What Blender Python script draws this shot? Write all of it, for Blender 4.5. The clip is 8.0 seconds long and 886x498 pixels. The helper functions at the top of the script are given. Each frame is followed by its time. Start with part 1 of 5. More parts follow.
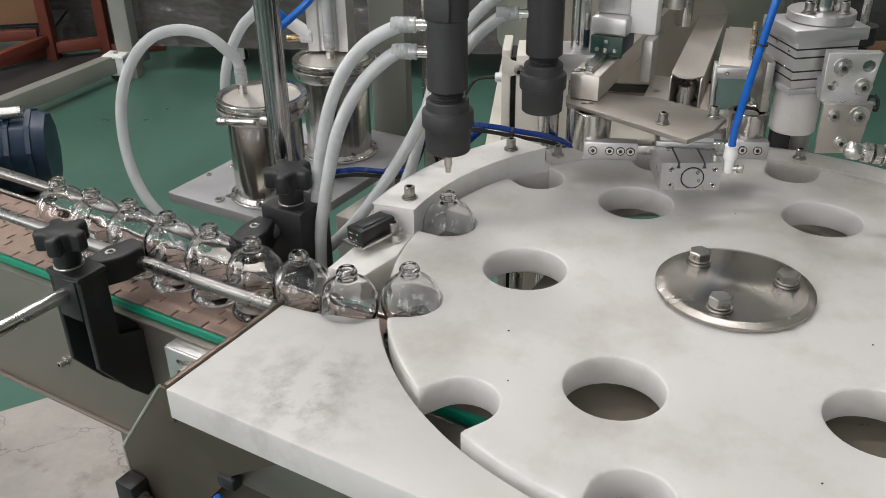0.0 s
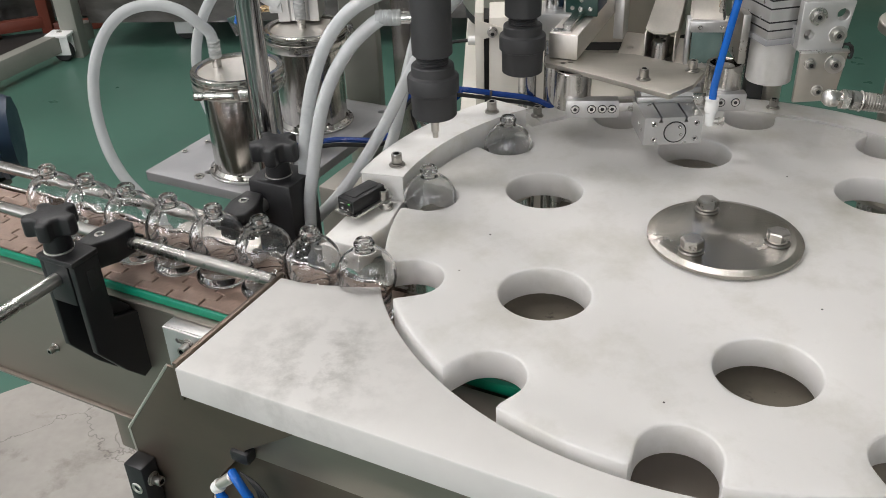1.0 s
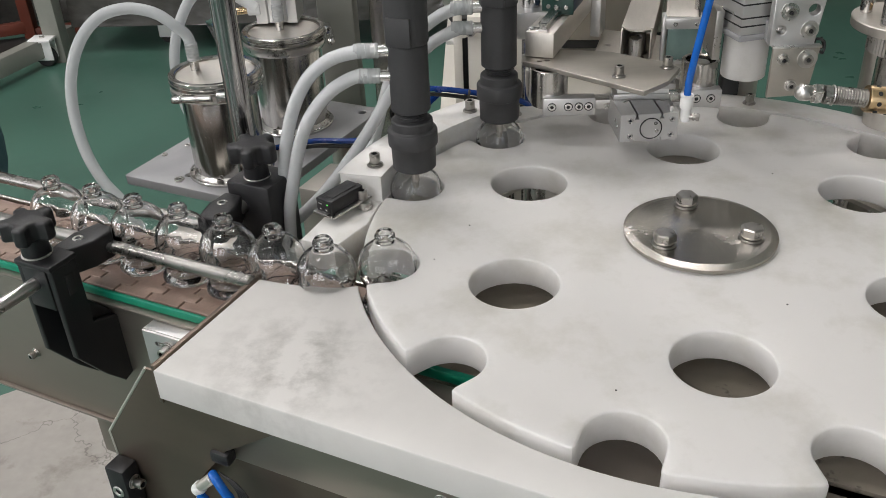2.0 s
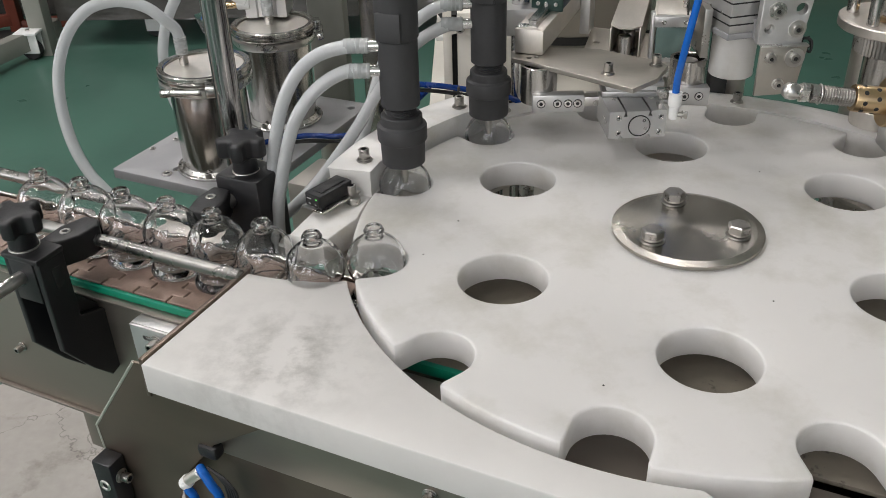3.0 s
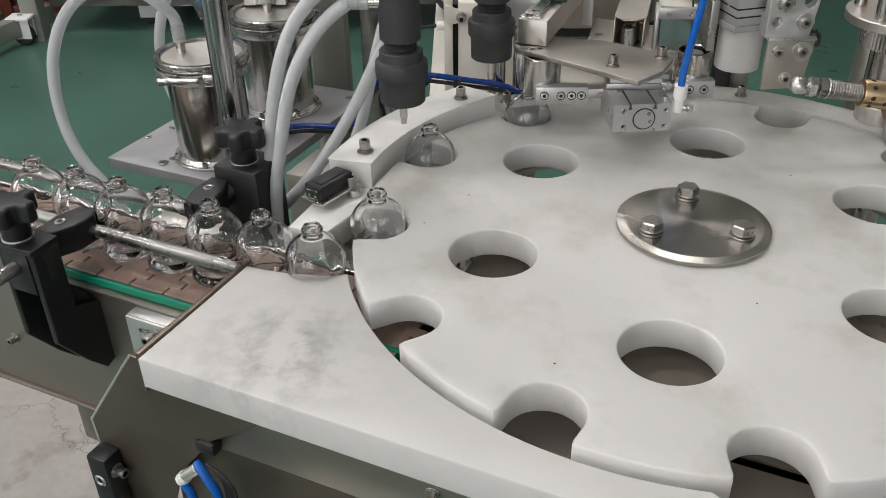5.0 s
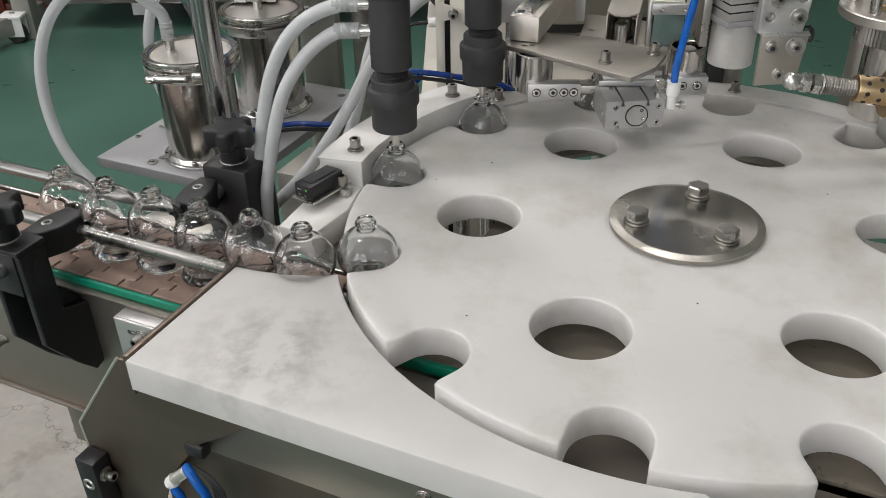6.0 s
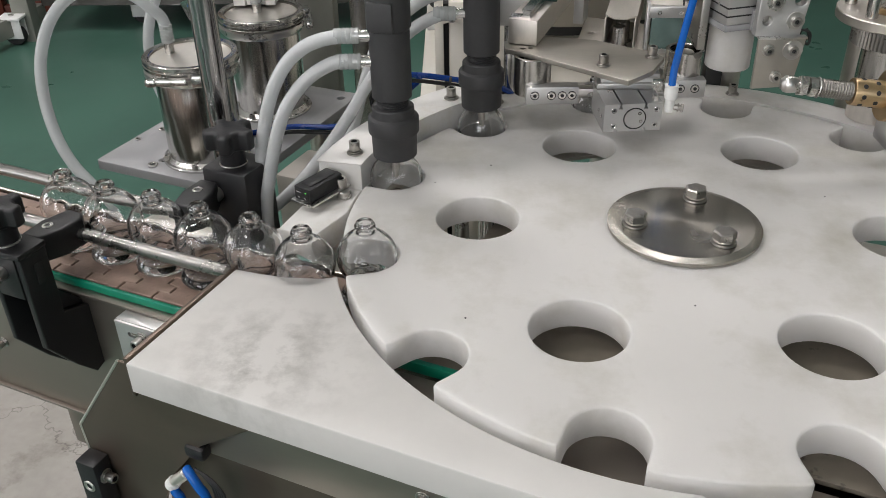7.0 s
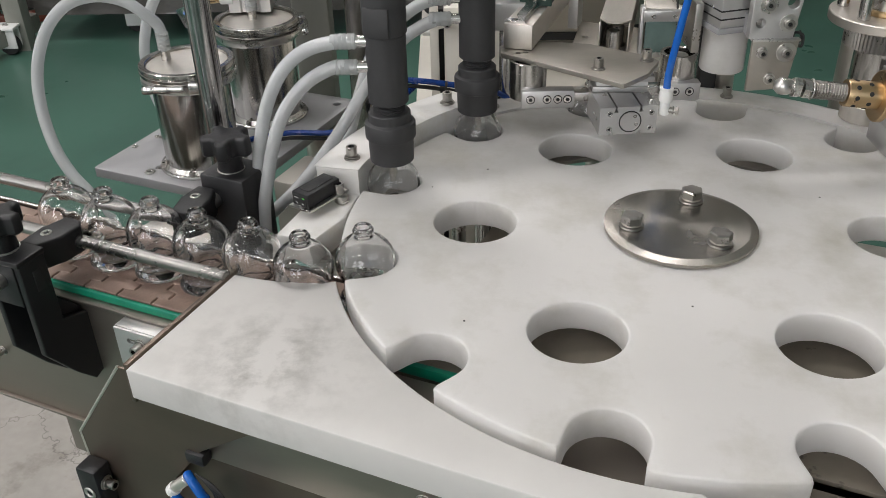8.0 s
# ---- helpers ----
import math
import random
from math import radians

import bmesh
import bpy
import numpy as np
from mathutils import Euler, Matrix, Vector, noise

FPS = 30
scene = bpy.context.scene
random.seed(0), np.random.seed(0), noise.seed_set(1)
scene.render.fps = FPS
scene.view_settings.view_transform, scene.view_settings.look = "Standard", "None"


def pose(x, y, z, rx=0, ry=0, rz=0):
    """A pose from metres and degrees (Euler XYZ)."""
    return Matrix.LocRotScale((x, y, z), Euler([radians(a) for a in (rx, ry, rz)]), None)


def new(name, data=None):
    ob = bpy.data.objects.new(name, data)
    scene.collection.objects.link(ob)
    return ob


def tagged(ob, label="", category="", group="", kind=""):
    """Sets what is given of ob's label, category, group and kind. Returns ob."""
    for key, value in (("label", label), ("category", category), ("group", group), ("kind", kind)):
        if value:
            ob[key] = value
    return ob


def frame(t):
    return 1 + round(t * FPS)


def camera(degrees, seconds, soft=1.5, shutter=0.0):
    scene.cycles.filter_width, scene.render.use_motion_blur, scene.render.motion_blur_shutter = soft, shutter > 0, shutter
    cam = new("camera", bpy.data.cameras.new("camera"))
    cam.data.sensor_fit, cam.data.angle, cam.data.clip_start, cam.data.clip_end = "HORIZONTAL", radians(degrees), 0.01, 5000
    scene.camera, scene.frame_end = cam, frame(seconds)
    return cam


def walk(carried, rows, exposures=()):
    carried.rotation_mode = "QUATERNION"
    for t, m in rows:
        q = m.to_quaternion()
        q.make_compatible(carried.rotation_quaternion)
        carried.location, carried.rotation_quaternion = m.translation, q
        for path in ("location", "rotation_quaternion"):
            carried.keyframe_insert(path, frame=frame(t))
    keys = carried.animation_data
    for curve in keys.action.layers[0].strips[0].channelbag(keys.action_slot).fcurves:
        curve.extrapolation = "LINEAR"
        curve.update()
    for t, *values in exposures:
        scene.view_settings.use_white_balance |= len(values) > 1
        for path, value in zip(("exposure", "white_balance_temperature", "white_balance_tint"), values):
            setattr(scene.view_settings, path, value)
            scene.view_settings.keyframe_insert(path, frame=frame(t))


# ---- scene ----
# ---------------------------------------------------------------- camera
# z = 0 is the top of the indexing dial, whose axis is the origin; the floor lies at FLOOR.
FLOOR = -0.90
cam = camera(52.95, 8.0, soft=0.8)
PATH = [
    (0.0, -0.1675, -0.6736, 0.4041, 60.978, 0.781, 6.602),
    (0.5, -0.1948, -0.6730, 0.4071, 59.752, 1.415, 4.535),
    (1.0, -0.2016, -0.6820, 0.4063, 58.744, 1.908, 2.664),
    (1.5, -0.1910, -0.6844, 0.4067, 58.759, 2.312, 1.947),
    (3.0, -0.1926, -0.6876, 0.4062, 58.523, 1.603, 1.105),
    (3.5, -0.1985, -0.6828, 0.4027, 58.438, 1.028, 1.004),
    (4.0, -0.2050, -0.6828, 0.4038, 58.441, 0.684, 0.975),
    (4.5, -0.2041, -0.6803, 0.4034, 58.184, 0.899, 1.053),
    (6.0, -0.1969, -0.6683, 0.4010, 57.630, 1.087, 0.590),
    (6.5, -0.1985, -0.6678, 0.4005, 57.776, 1.126, 0.489),
    (7.0, -0.1968, -0.6707, 0.4039, 57.708, 1.086, 0.515),
    (7.5, -0.1954, -0.6703, 0.4039, 57.584, 1.274, 0.326),
    (8.0, -0.1988, -0.6744, 0.4037, 58.099, 1.384, -0.006),
]
EXPOSURE = [(0.0, 0.16), (0.5, 0.20), (1.0, 0.24), (1.5, 0.17), (3.0, 0.09), (4.0, 0.04), (8.0, 0.04)]
walk(cam, [(t, pose(*p)) for t, *p in PATH], EXPOSURE)

# ---------------------------------------------------------------- light
world = bpy.data.worlds.new("world")
scene.world = world
world.use_nodes = True
sky = world.node_tree.nodes.new("ShaderNodeTexSky")
sky.sky_type, sky.sun_disc = "NISHITA", False
sky.sun_elevation, sky.sun_rotation = radians(40), radians(200)
world.node_tree.links.new(sky.outputs[0], world.node_tree.nodes["Background"].inputs[0])
world.node_tree.nodes["Background"].inputs[1].default_value = 0.1

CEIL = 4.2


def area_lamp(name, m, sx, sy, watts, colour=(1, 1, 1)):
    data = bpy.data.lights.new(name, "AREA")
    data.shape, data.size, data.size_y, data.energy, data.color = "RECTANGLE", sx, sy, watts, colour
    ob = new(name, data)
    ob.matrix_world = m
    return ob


# Ceiling lamps are unseen; the last three were added to brighten dial and plates.
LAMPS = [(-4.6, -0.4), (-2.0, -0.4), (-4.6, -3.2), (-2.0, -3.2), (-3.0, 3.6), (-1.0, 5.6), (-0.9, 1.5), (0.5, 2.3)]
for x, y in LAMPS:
    area_lamp("unseen_lamp_light", pose(x, y, CEIL - 0.12), 1.2, 0.3, 45, (1.0, 0.955, 0.955))
# daylight through the windows behind the camera
for x, w in ((-4.5, 80), (-1.5, 58), (1.5, 2)):
    area_lamp("window_light", pose(x, -5.92, 1.85, 90, 0, 0), 1.9, 3.2, w, (1.0, 0.965, 0.985))

# and through west windows, unseen, added to brighten the left side and bottle rims
for y, w in ((-2.0, 76), (1.4, 74)):
    area_lamp("window_light", pose(-8.72, y, 1.85, 0, -90, 0), 3.2, 1.9, w, (1.0, 0.965, 0.985))


# ---------------------------------------------------------------- materials
def mat(name, colour, rough=0.5, metal=0.0, vary=0.08, scale=20.0, bump=0.0, bump_scale=200.0, rough_vary=0.1, sss=0.0,
        coat=0.0, stretch=(1, 1, 1), spots=None, bump_depth=0.001, patch=None):
    """A surface whose colour and gloss change at a wide and a fine scale, with fine relief."""
    m = bpy.data.materials.new(name)
    m.use_nodes = True
    t, n = m.node_tree, m.node_tree.nodes
    b = n["Principled BSDF"]
    tc = n.new("ShaderNodeTexCoord")
    mp = n.new("ShaderNodeMapping")
    mp.inputs["Scale"].default_value = stretch
    t.links.new(tc.outputs["Object"], mp.inputs[0])
    wide, fine = n.new("ShaderNodeTexNoise"), n.new("ShaderNodeTexNoise")
    for node, s in ((wide, scale), (fine, scale * 9)):
        node.inputs["Scale"].default_value, node.inputs["Detail"].default_value = s, 6
        t.links.new(mp.outputs[0], node.inputs["Vector"])
    add = n.new("ShaderNodeMath")
    add.operation = "MULTIPLY_ADD"
    add.inputs[1].default_value = 0.4
    t.links.new(fine.outputs["Fac"], add.inputs[0])
    t.links.new(wide.outputs["Fac"], add.inputs[2])
    ramp = n.new("ShaderNodeValToRGB")
    c = Vector(colour)
    ramp.color_ramp.elements[0].position, ramp.color_ramp.elements[1].position = 0.45, 0.95
    ramp.color_ramp.elements[0].color = (*(c * (1 - vary)), 1)
    ramp.color_ramp.elements[1].color = (*[min(1, v) for v in c * (1 + vary)], 1)
    t.links.new(add.outputs[0], ramp.inputs[0])
    out = ramp.outputs[0]
    if spots:
        tint, lo, hi, sscale = spots
        sp = n.new("ShaderNodeTexNoise")
        sp.inputs["Scale"].default_value, sp.inputs["Detail"].default_value = sscale, 8
        sp.inputs["Roughness"].default_value = 0.65
        t.links.new(tc.outputs["Object"], sp.inputs["Vector"])
        mr = n.new("ShaderNodeMapRange")
        mr.inputs[1].default_value, mr.inputs[2].default_value = lo, hi
        t.links.new(sp.outputs["Fac"], mr.inputs[0])
        mix = n.new("ShaderNodeMix")
        mix.data_type = "RGBA"
        fac = mr.outputs[0]
        if patch:
            centre, radius = patch
            d = n.new("ShaderNodeVectorMath")
            d.operation = "DISTANCE"
            d.inputs[1].default_value = centre
            t.links.new(tc.outputs["Object"], d.inputs[0])
            fall = n.new("ShaderNodeMapRange")
            fall.interpolation_type = "SMOOTHSTEP"
            fall.inputs[1].default_value, fall.inputs[2].default_value = 0.0, radius
            fall.inputs[3].default_value, fall.inputs[4].default_value = 1.0, 0.06
            t.links.new(d.outputs["Value"], fall.inputs[0])
            mul = n.new("ShaderNodeMath")
            mul.operation = "MULTIPLY"
            t.links.new(fac, mul.inputs[0])
            t.links.new(fall.outputs[0], mul.inputs[1])
            fac = mul.outputs[0]
        t.links.new(fac, mix.inputs[0])
        t.links.new(out, mix.inputs[6])
        mix.inputs[7].default_value = (*tint, 1)
        out = mix.outputs[2]
    t.links.new(out, b.inputs["Base Color"])
    b.inputs["Metallic"].default_value = metal
    if rough_vary:
        r = n.new("ShaderNodeMapRange")
        r.inputs[1].default_value, r.inputs[2].default_value = 0.35, 1.0
        r.inputs[3].default_value, r.inputs[4].default_value = max(0.02, rough - rough_vary), min(1, rough + rough_vary)
        t.links.new(add.outputs[0], r.inputs[0])
        t.links.new(r.outputs[0], b.inputs["Roughness"])
    else:
        b.inputs["Roughness"].default_value = rough
    if bump:
        tex = n.new("ShaderNodeTexNoise")
        tex.inputs["Scale"].default_value, tex.inputs["Detail"].default_value = bump_scale, 4
        t.links.new(mp.outputs[0], tex.inputs["Vector"])
        bp = n.new("ShaderNodeBump")
        bp.inputs["Strength"].default_value, bp.inputs["Distance"].default_value = bump, bump_depth
        t.links.new(tex.outputs["Fac"], bp.inputs["Height"])
        t.links.new(bp.outputs[0], b.inputs["Normal"])
    if sss:
        b.inputs["Subsurface Weight"].default_value = sss
        b.inputs["Subsurface Radius"].default_value = (1, 1, 1)
        b.inputs["Subsurface Scale"].default_value = 0.02
    b.inputs["Coat Weight"].default_value = coat
    return m


def glass(name, colour, rough, ior):
    m = bpy.data.materials.new(name)
    m.use_nodes = True
    b = m.node_tree.nodes["Principled BSDF"]
    b.inputs["Base Color"].default_value = (*colour, 1)
    b.inputs["Transmission Weight"].default_value = 1
    b.inputs["Roughness"].default_value, b.inputs["IOR"].default_value = rough, ior
    return m


M = {
    "hdpe": mat("white_polyethylene", (0.70, 0.685, 0.655), 0.5, 0, 0.035, 5, 0.08, 700, 0.06, sss=1.0, spots=((0.36, 0.34, 0.26), 0.48, 0.84, 11)),
    "nylon": mat("white_nylon", (0.73, 0.715, 0.685), 0.5, 0, 0.05, 9, 0.1, 600, 0.06, sss=0.4, spots=((0.62, 0.59, 0.52), 0.52, 0.8, 40)),
    "hdpe_dirty": mat("white_polyethylene_smudged", (0.70, 0.682, 0.648), 0.5, 0, 0.04, 5, 0.08, 700, 0.08, sss=0.25, spots=((0.13, 0.125, 0.09), 0.45, 0.78, 34), patch=((-0.335, -0.165, 0.004), 0.105)),
    "steel": mat("stainless_steel", (0.60, 0.585, 0.56), 0.28, 1, 0.06, 30, 0.06, 900, 0.08, stretch=(1, 1, 1)),
    "steel_brushed": mat("brushed_stainless_steel", (0.66, 0.625, 0.575), 0.44, 1, 0.10, 14, 0.05, 500, 0.07, stretch=(1, 3, 1)),
    "steel_sheet": mat("stainless_sheet", (0.50, 0.48, 0.45), 0.24, 1, 0.06, 6, 0.015, 400, 0.06, stretch=(1, 1, 4)),
    "chrome": mat("polished_steel", (0.62, 0.61, 0.595), 0.16, 1, 0.04, 20, 0, 1, 0.04),
    # near-black colour for the painted shadow below the rack
    "mat": mat("dark_floor_shadow", (0.022, 0.021, 0.019), 0.6, 0, 0.25, 8, 0.1, 200, 0.1),
    "plate_dull": mat("dull_rolled_steel_plate", (0.44, 0.415, 0.37), 0.42, 1, 0.14, 10, 0.05, 500, 0.08, stretch=(1, 3, 1)),
    "seal": mat("dark_green_seal", (0.012, 0.045, 0.036), 0.4, 0, 0.15, 40, 0.05, 400),
    "teal": mat("pale_teal_plate", (0.17, 0.25, 0.23), 0.12, 0.2, 0.12, 20, 0, 1, 0.04),
    "screw": mat("stainless_screw", (0.40, 0.385, 0.36), 0.30, 1, 0.12, 60, 0.05, 900, 0.08),
    "rail": mat("round_rail_steel", (0.31, 0.30, 0.285), 0.28, 1, 0.15, 16, 0.02, 400, 0.06, stretch=(1, 1, 1)),
    # light and dark upright streaks in the colour imitate reflections on the pole
    "pole": mat("steel_pole_painted_reflections", (0.36, 0.35, 0.345), 0.14, 1, 0.75, 14, 0, 1, 0.05, stretch=(26, 26, 0.15)),
    "hub": mat("turned_stainless", (0.40, 0.38, 0.345), 0.25, 1, 0.06, 18, 0.03, 700, 0.04),
    "bed": mat("stained_steel_bed", (0.25, 0.22, 0.175), 0.55, 0.2, 0.15, 12, 0.1, 300, 0.1, spots=((0.06, 0.05, 0.04), 0.60, 0.72, 70)),
    "side_sheet": mat("matt_stainless_side_sheet", (0.31, 0.275, 0.24), 0.40, 0.9, 0.06, 6, 0.02, 400, 0.06, stretch=(1, 1, 4)),
    # stainless sheet with its dark brownish reflection put into the base colour
    "sheet_dark": mat("stainless_sheet_dark_reflection", (0.18, 0.142, 0.115), 0.44, 0.9, 0.08, 6, 0.02, 400, 0.06, stretch=(1, 1, 4)),
    # streak highlights of tanks, collars and neck are put into the colour
    "tank": mat("polished_steel_painted_streaks", (0.50, 0.485, 0.46), 0.17, 1, 0.22, 10, 0.03, 500, 0.06, stretch=(22, 22, 0.4)),
    "lid": mat("satin_lid_steel", (0.70, 0.665, 0.61), 0.42, 1, 0.08, 25, 0.08, 500, 0.1),
    "alu": mat("anodised_aluminium", (0.56, 0.555, 0.545), 0.38, 0.8, 0.05, 30, 0.08, 900, 0.06),
    "alu_grey": mat("grey_plate_aluminium", (0.34, 0.34, 0.345), 0.45, 0.35, 0.05, 20, 0.06, 800, 0.06),
    "black": mat("black_moulded_plastic", (0.012, 0.012, 0.013), 0.42, 0, 0.2, 40, 0.2, 900, 0.08),
    "nozzle": mat("black_acetal", (0.034, 0.034, 0.035), 0.55, 0, 0.2, 30, 0.15, 700, 0.08),
    "brown": mat("brown_acetal_chain", (0.27, 0.19, 0.15), 0.5, 0, 0.25, 30, 0.2, 600, 0.1, spots=((0.14, 0.09, 0.07), 0.55, 0.8, 60)),
    "green": mat("green_wear_strip", (0.0, 0.22, 0.13), 0.4, 0, 0.1, 30, 0.05, 400),
    "floor": mat("green_epoxy_floor", (0.056, 0.128, 0.097), 0.34, 0, 0.18, 1.2, 0.05, 60, 0.12, spots=((0.044, 0.095, 0.074), 0.5, 0.8, 1.6)),
    "stone": mat("pale_worn_floor", (0.345, 0.325, 0.295), 0.5, 0, 0.15, 6, 0.2, 60, 0.1, spots=((0.2, 0.18, 0.15), 0.55, 0.72, 9)),
    "wall": mat("painted_wall", (0.66, 0.65, 0.635), 0.8, 0, 0.06, 2, 0.1, 80),
    "ceiling": mat("painted_ceiling", (0.80, 0.79, 0.775), 0.85, 0, 0.05, 2, 0.1, 60),
    "glass": glass("clear_flint_glass", (1.0, 1.0, 1.0), 0.0, 1.5),
    "hose_soft": mat("soft_silicone_hose", (0.50, 0.515, 0.515), 0.18, 0, 0.04, 60, 0.02, 300, 0.05, sss=0.7, spots=((0.66, 0.66, 0.65), 0.70, 0.80, 170)),
    "navy": mat("dark_blue_tube", (0.004, 0.035, 0.20), 0.25, 0, 0.1, 40, 0, 1, 0.05),
    "blue": mat("blue_polyurethane_tube", (0.006, 0.11, 0.46), 0.18, 0, 0.1, 40, 0, 1, 0.05),
    "white": mat("white_plastic", (0.74, 0.74, 0.72), 0.4, 0, 0.04, 30, 0.05, 400),
    "brass": mat("brass", (0.52, 0.38, 0.22), 0.3, 1, 0.1, 60, 0.05, 500),
    "orange": mat("orange_painted_steel", (0.12, 0.026, 0.013), 0.5, 0, 0.15, 8, 0.1, 200, spots=((0.10, 0.03, 0.02), 0.55, 0.8, 12)),
    "board": mat("tan_fibreboard", (0.20, 0.11, 0.055), 0.65, 0, 0.12, 6, 0.15, 200),
    "wrap": mat("grey_stretch_film", (0.062, 0.057, 0.052), 0.16, 0, 0.35, 3, 0.7, 2.2, 0.06, stretch=(1, 1, 2.2), bump_depth=0.05),
    "frame": mat("grey_green_steel_frame", (0.25, 0.25, 0.22), 0.5, 0.1, 0.08, 8, 0.08, 200),
    "motor": mat("navy_blue_motor_paint", (0.012, 0.03, 0.06), 0.4, 0, 0.15, 20, 0.1, 300),
    "cream": mat("cream_painted_panel", (0.66, 0.63, 0.56), 0.45, 0, 0.04, 10, 0.06, 200),
    # rubber parts; also fills sockets, slots and gaps in place of their shade
    "dark": mat("dark_rubber_and_recess_shade", (0.015, 0.015, 0.015), 0.6, 0, 0.2, 40, 0.1, 300),
    "bowl": mat("dull_steel_bowl", (0.42, 0.395, 0.35), 0.45, 0.6, 0.08, 5, 0.08, 200, 0.1),
    "film": glass("clear_hose_tail", (0.9, 0.92, 0.92), 0.25, 1.3),
    "lamp": None,
}
_l = bpy.data.materials.new("lamp_diffuser")
_l.use_nodes = True
_l.node_tree.nodes["Principled BSDF"].inputs["Emission Color"].default_value = (1, 0.98, 0.95, 1)
_l.node_tree.nodes["Principled BSDF"].inputs["Emission Strength"].default_value = 3.0
M["lamp"] = _l


def milky(name, colour, clear, rough):
    """Silicone rubber: part of the light goes straight through, the rest is scattered."""
    m = mat(name, colour, rough, 0, 0.05, 30, 0.03, 300, 0.05, sss=0.0)
    t, n = m.node_tree, m.node_tree.nodes
    b = n["Principled BSDF"]
    thru, soft, scatter, mix = n.new("ShaderNodeBsdfTransparent"), n.new("ShaderNodeBsdfTranslucent"), n.new("ShaderNodeMixShader"), n.new("ShaderNodeMixShader")
    soft.inputs["Color"].default_value = (*colour, 1)
    thru.inputs["Color"].default_value = (0.95, 0.97, 0.97, 1)
    scatter.inputs[0].default_value, mix.inputs[0].default_value = 0.35, clear
    t.links.new(b.outputs[0], scatter.inputs[1])
    t.links.new(soft.outputs[0], scatter.inputs[2])
    t.links.new(scatter.outputs[0], mix.inputs[1])
    t.links.new(thru.outputs[0], mix.inputs[2])
    t.links.new(mix.outputs[0], n["Material Output"].inputs["Surface"])
    return m


M["hose"] = milky("milky_silicone_hose", (0.62, 0.635, 0.635), 0.26, 0.2)
M["hose_tail"] = milky("clear_silicone_hose_tail", (0.62, 0.63, 0.62), 0.42, 0.15)
# polyethylene lets light wander through the plate and out of its edges
for _k in ("hdpe", "hdpe_dirty"):
    _t = M[_k].node_tree
    _p = _t.nodes["Principled BSDF"]
    _p.inputs["Specular IOR Level"].default_value = 0.3
    _s, _x = _t.nodes.new("ShaderNodeBsdfTranslucent"), _t.nodes.new("ShaderNodeMixShader")
    _s.inputs["Color"].default_value = (0.90, 0.90, 0.92, 1)
    _x.inputs[0].default_value = 0.30
    _t.links.new(_p.outputs[0], _x.inputs[1])
    _t.links.new(_s.outputs[0], _x.inputs[2])
    _t.links.new(_x.outputs[0], _t.nodes["Material Output"].inputs["Surface"])
# thin branching cracks in the cement
_t = M["stone"].node_tree
_c, _d, _v, _r, _x = (_t.nodes.new(k) for k in ("ShaderNodeTexCoord", "ShaderNodeTexNoise", "ShaderNodeTexVoronoi", "ShaderNodeMapRange", "ShaderNodeMix"))
_a = _t.nodes.new("ShaderNodeMixRGB")
_a.blend_type, _a.inputs[0].default_value = "ADD", 0.25
_d.inputs["Scale"].default_value, _d.inputs["Detail"].default_value = 7, 5
_v.feature, _v.inputs["Scale"].default_value = "DISTANCE_TO_EDGE", 2.6
_r.inputs[1].default_value, _r.inputs[2].default_value, _r.inputs[3].default_value, _r.inputs[4].default_value = 0.0, 0.005, 0.6, 0.0
_x.data_type = "RGBA"
_x.inputs[7].default_value = (0.07, 0.06, 0.05, 1)
_p = _t.nodes["Principled BSDF"].inputs["Base Color"]
_t.links.new(_c.outputs["Object"], _d.inputs["Vector"])
_t.links.new(_c.outputs["Object"], _a.inputs[1])
_t.links.new(_d.outputs["Color"], _a.inputs[2])
_t.links.new(_a.outputs[0], _v.inputs["Vector"])
_t.links.new(_v.outputs["Distance"], _r.inputs[0])
_t.links.new(_r.outputs[0], _x.inputs[0])
_t.links.new(_p.links[0].from_socket, _x.inputs[6])
_t.links.new(_x.outputs[2], _p)
# the hub cover was turned on a lathe: its gloss is drawn out round the axis
_t = M["hub"].node_tree
_g = _t.nodes.new("ShaderNodeTangent")
_g.direction_type, _g.axis = "RADIAL", "Z"
_t.links.new(_g.outputs[0], _t.nodes["Principled BSDF"].inputs["Tangent"])
_t.nodes["Principled BSDF"].inputs["Anisotropic"].default_value = 0.75


# ---------------------------------------------------------------- mesh helpers
def thing(name, m=None, label="", category="", group="", kind=""):
    ob = new(name)
    ob.empty_display_size = 0.02
    if m is not None:
        ob.matrix_basis = m
    return tagged(ob, label, category, group, kind)


def to_mesh(name, bm, material, smooth=35):
    bmesh.ops.recalc_face_normals(bm, faces=bm.faces)
    me = bpy.data.meshes.new(name)
    bm.to_mesh(me)
    bm.free()
    me.materials.append(material)
    if smooth:
        me.polygons.foreach_set("use_smooth", [True] * len(me.polygons))
        me.set_sharp_from_angle(angle=radians(smooth))
    return me


def part(name, bm, material, parent=None, label="", m=None, smooth=35):
    ob = new(name, to_mesh(name, bm, material, smooth))
    ob.parent = parent
    if m is not None:
        ob.matrix_basis = m
    return tagged(ob, label)


def share(name, mesh, parent, m):
    ob = new(name, mesh)
    ob.parent = parent
    ob.matrix_basis = m
    return ob


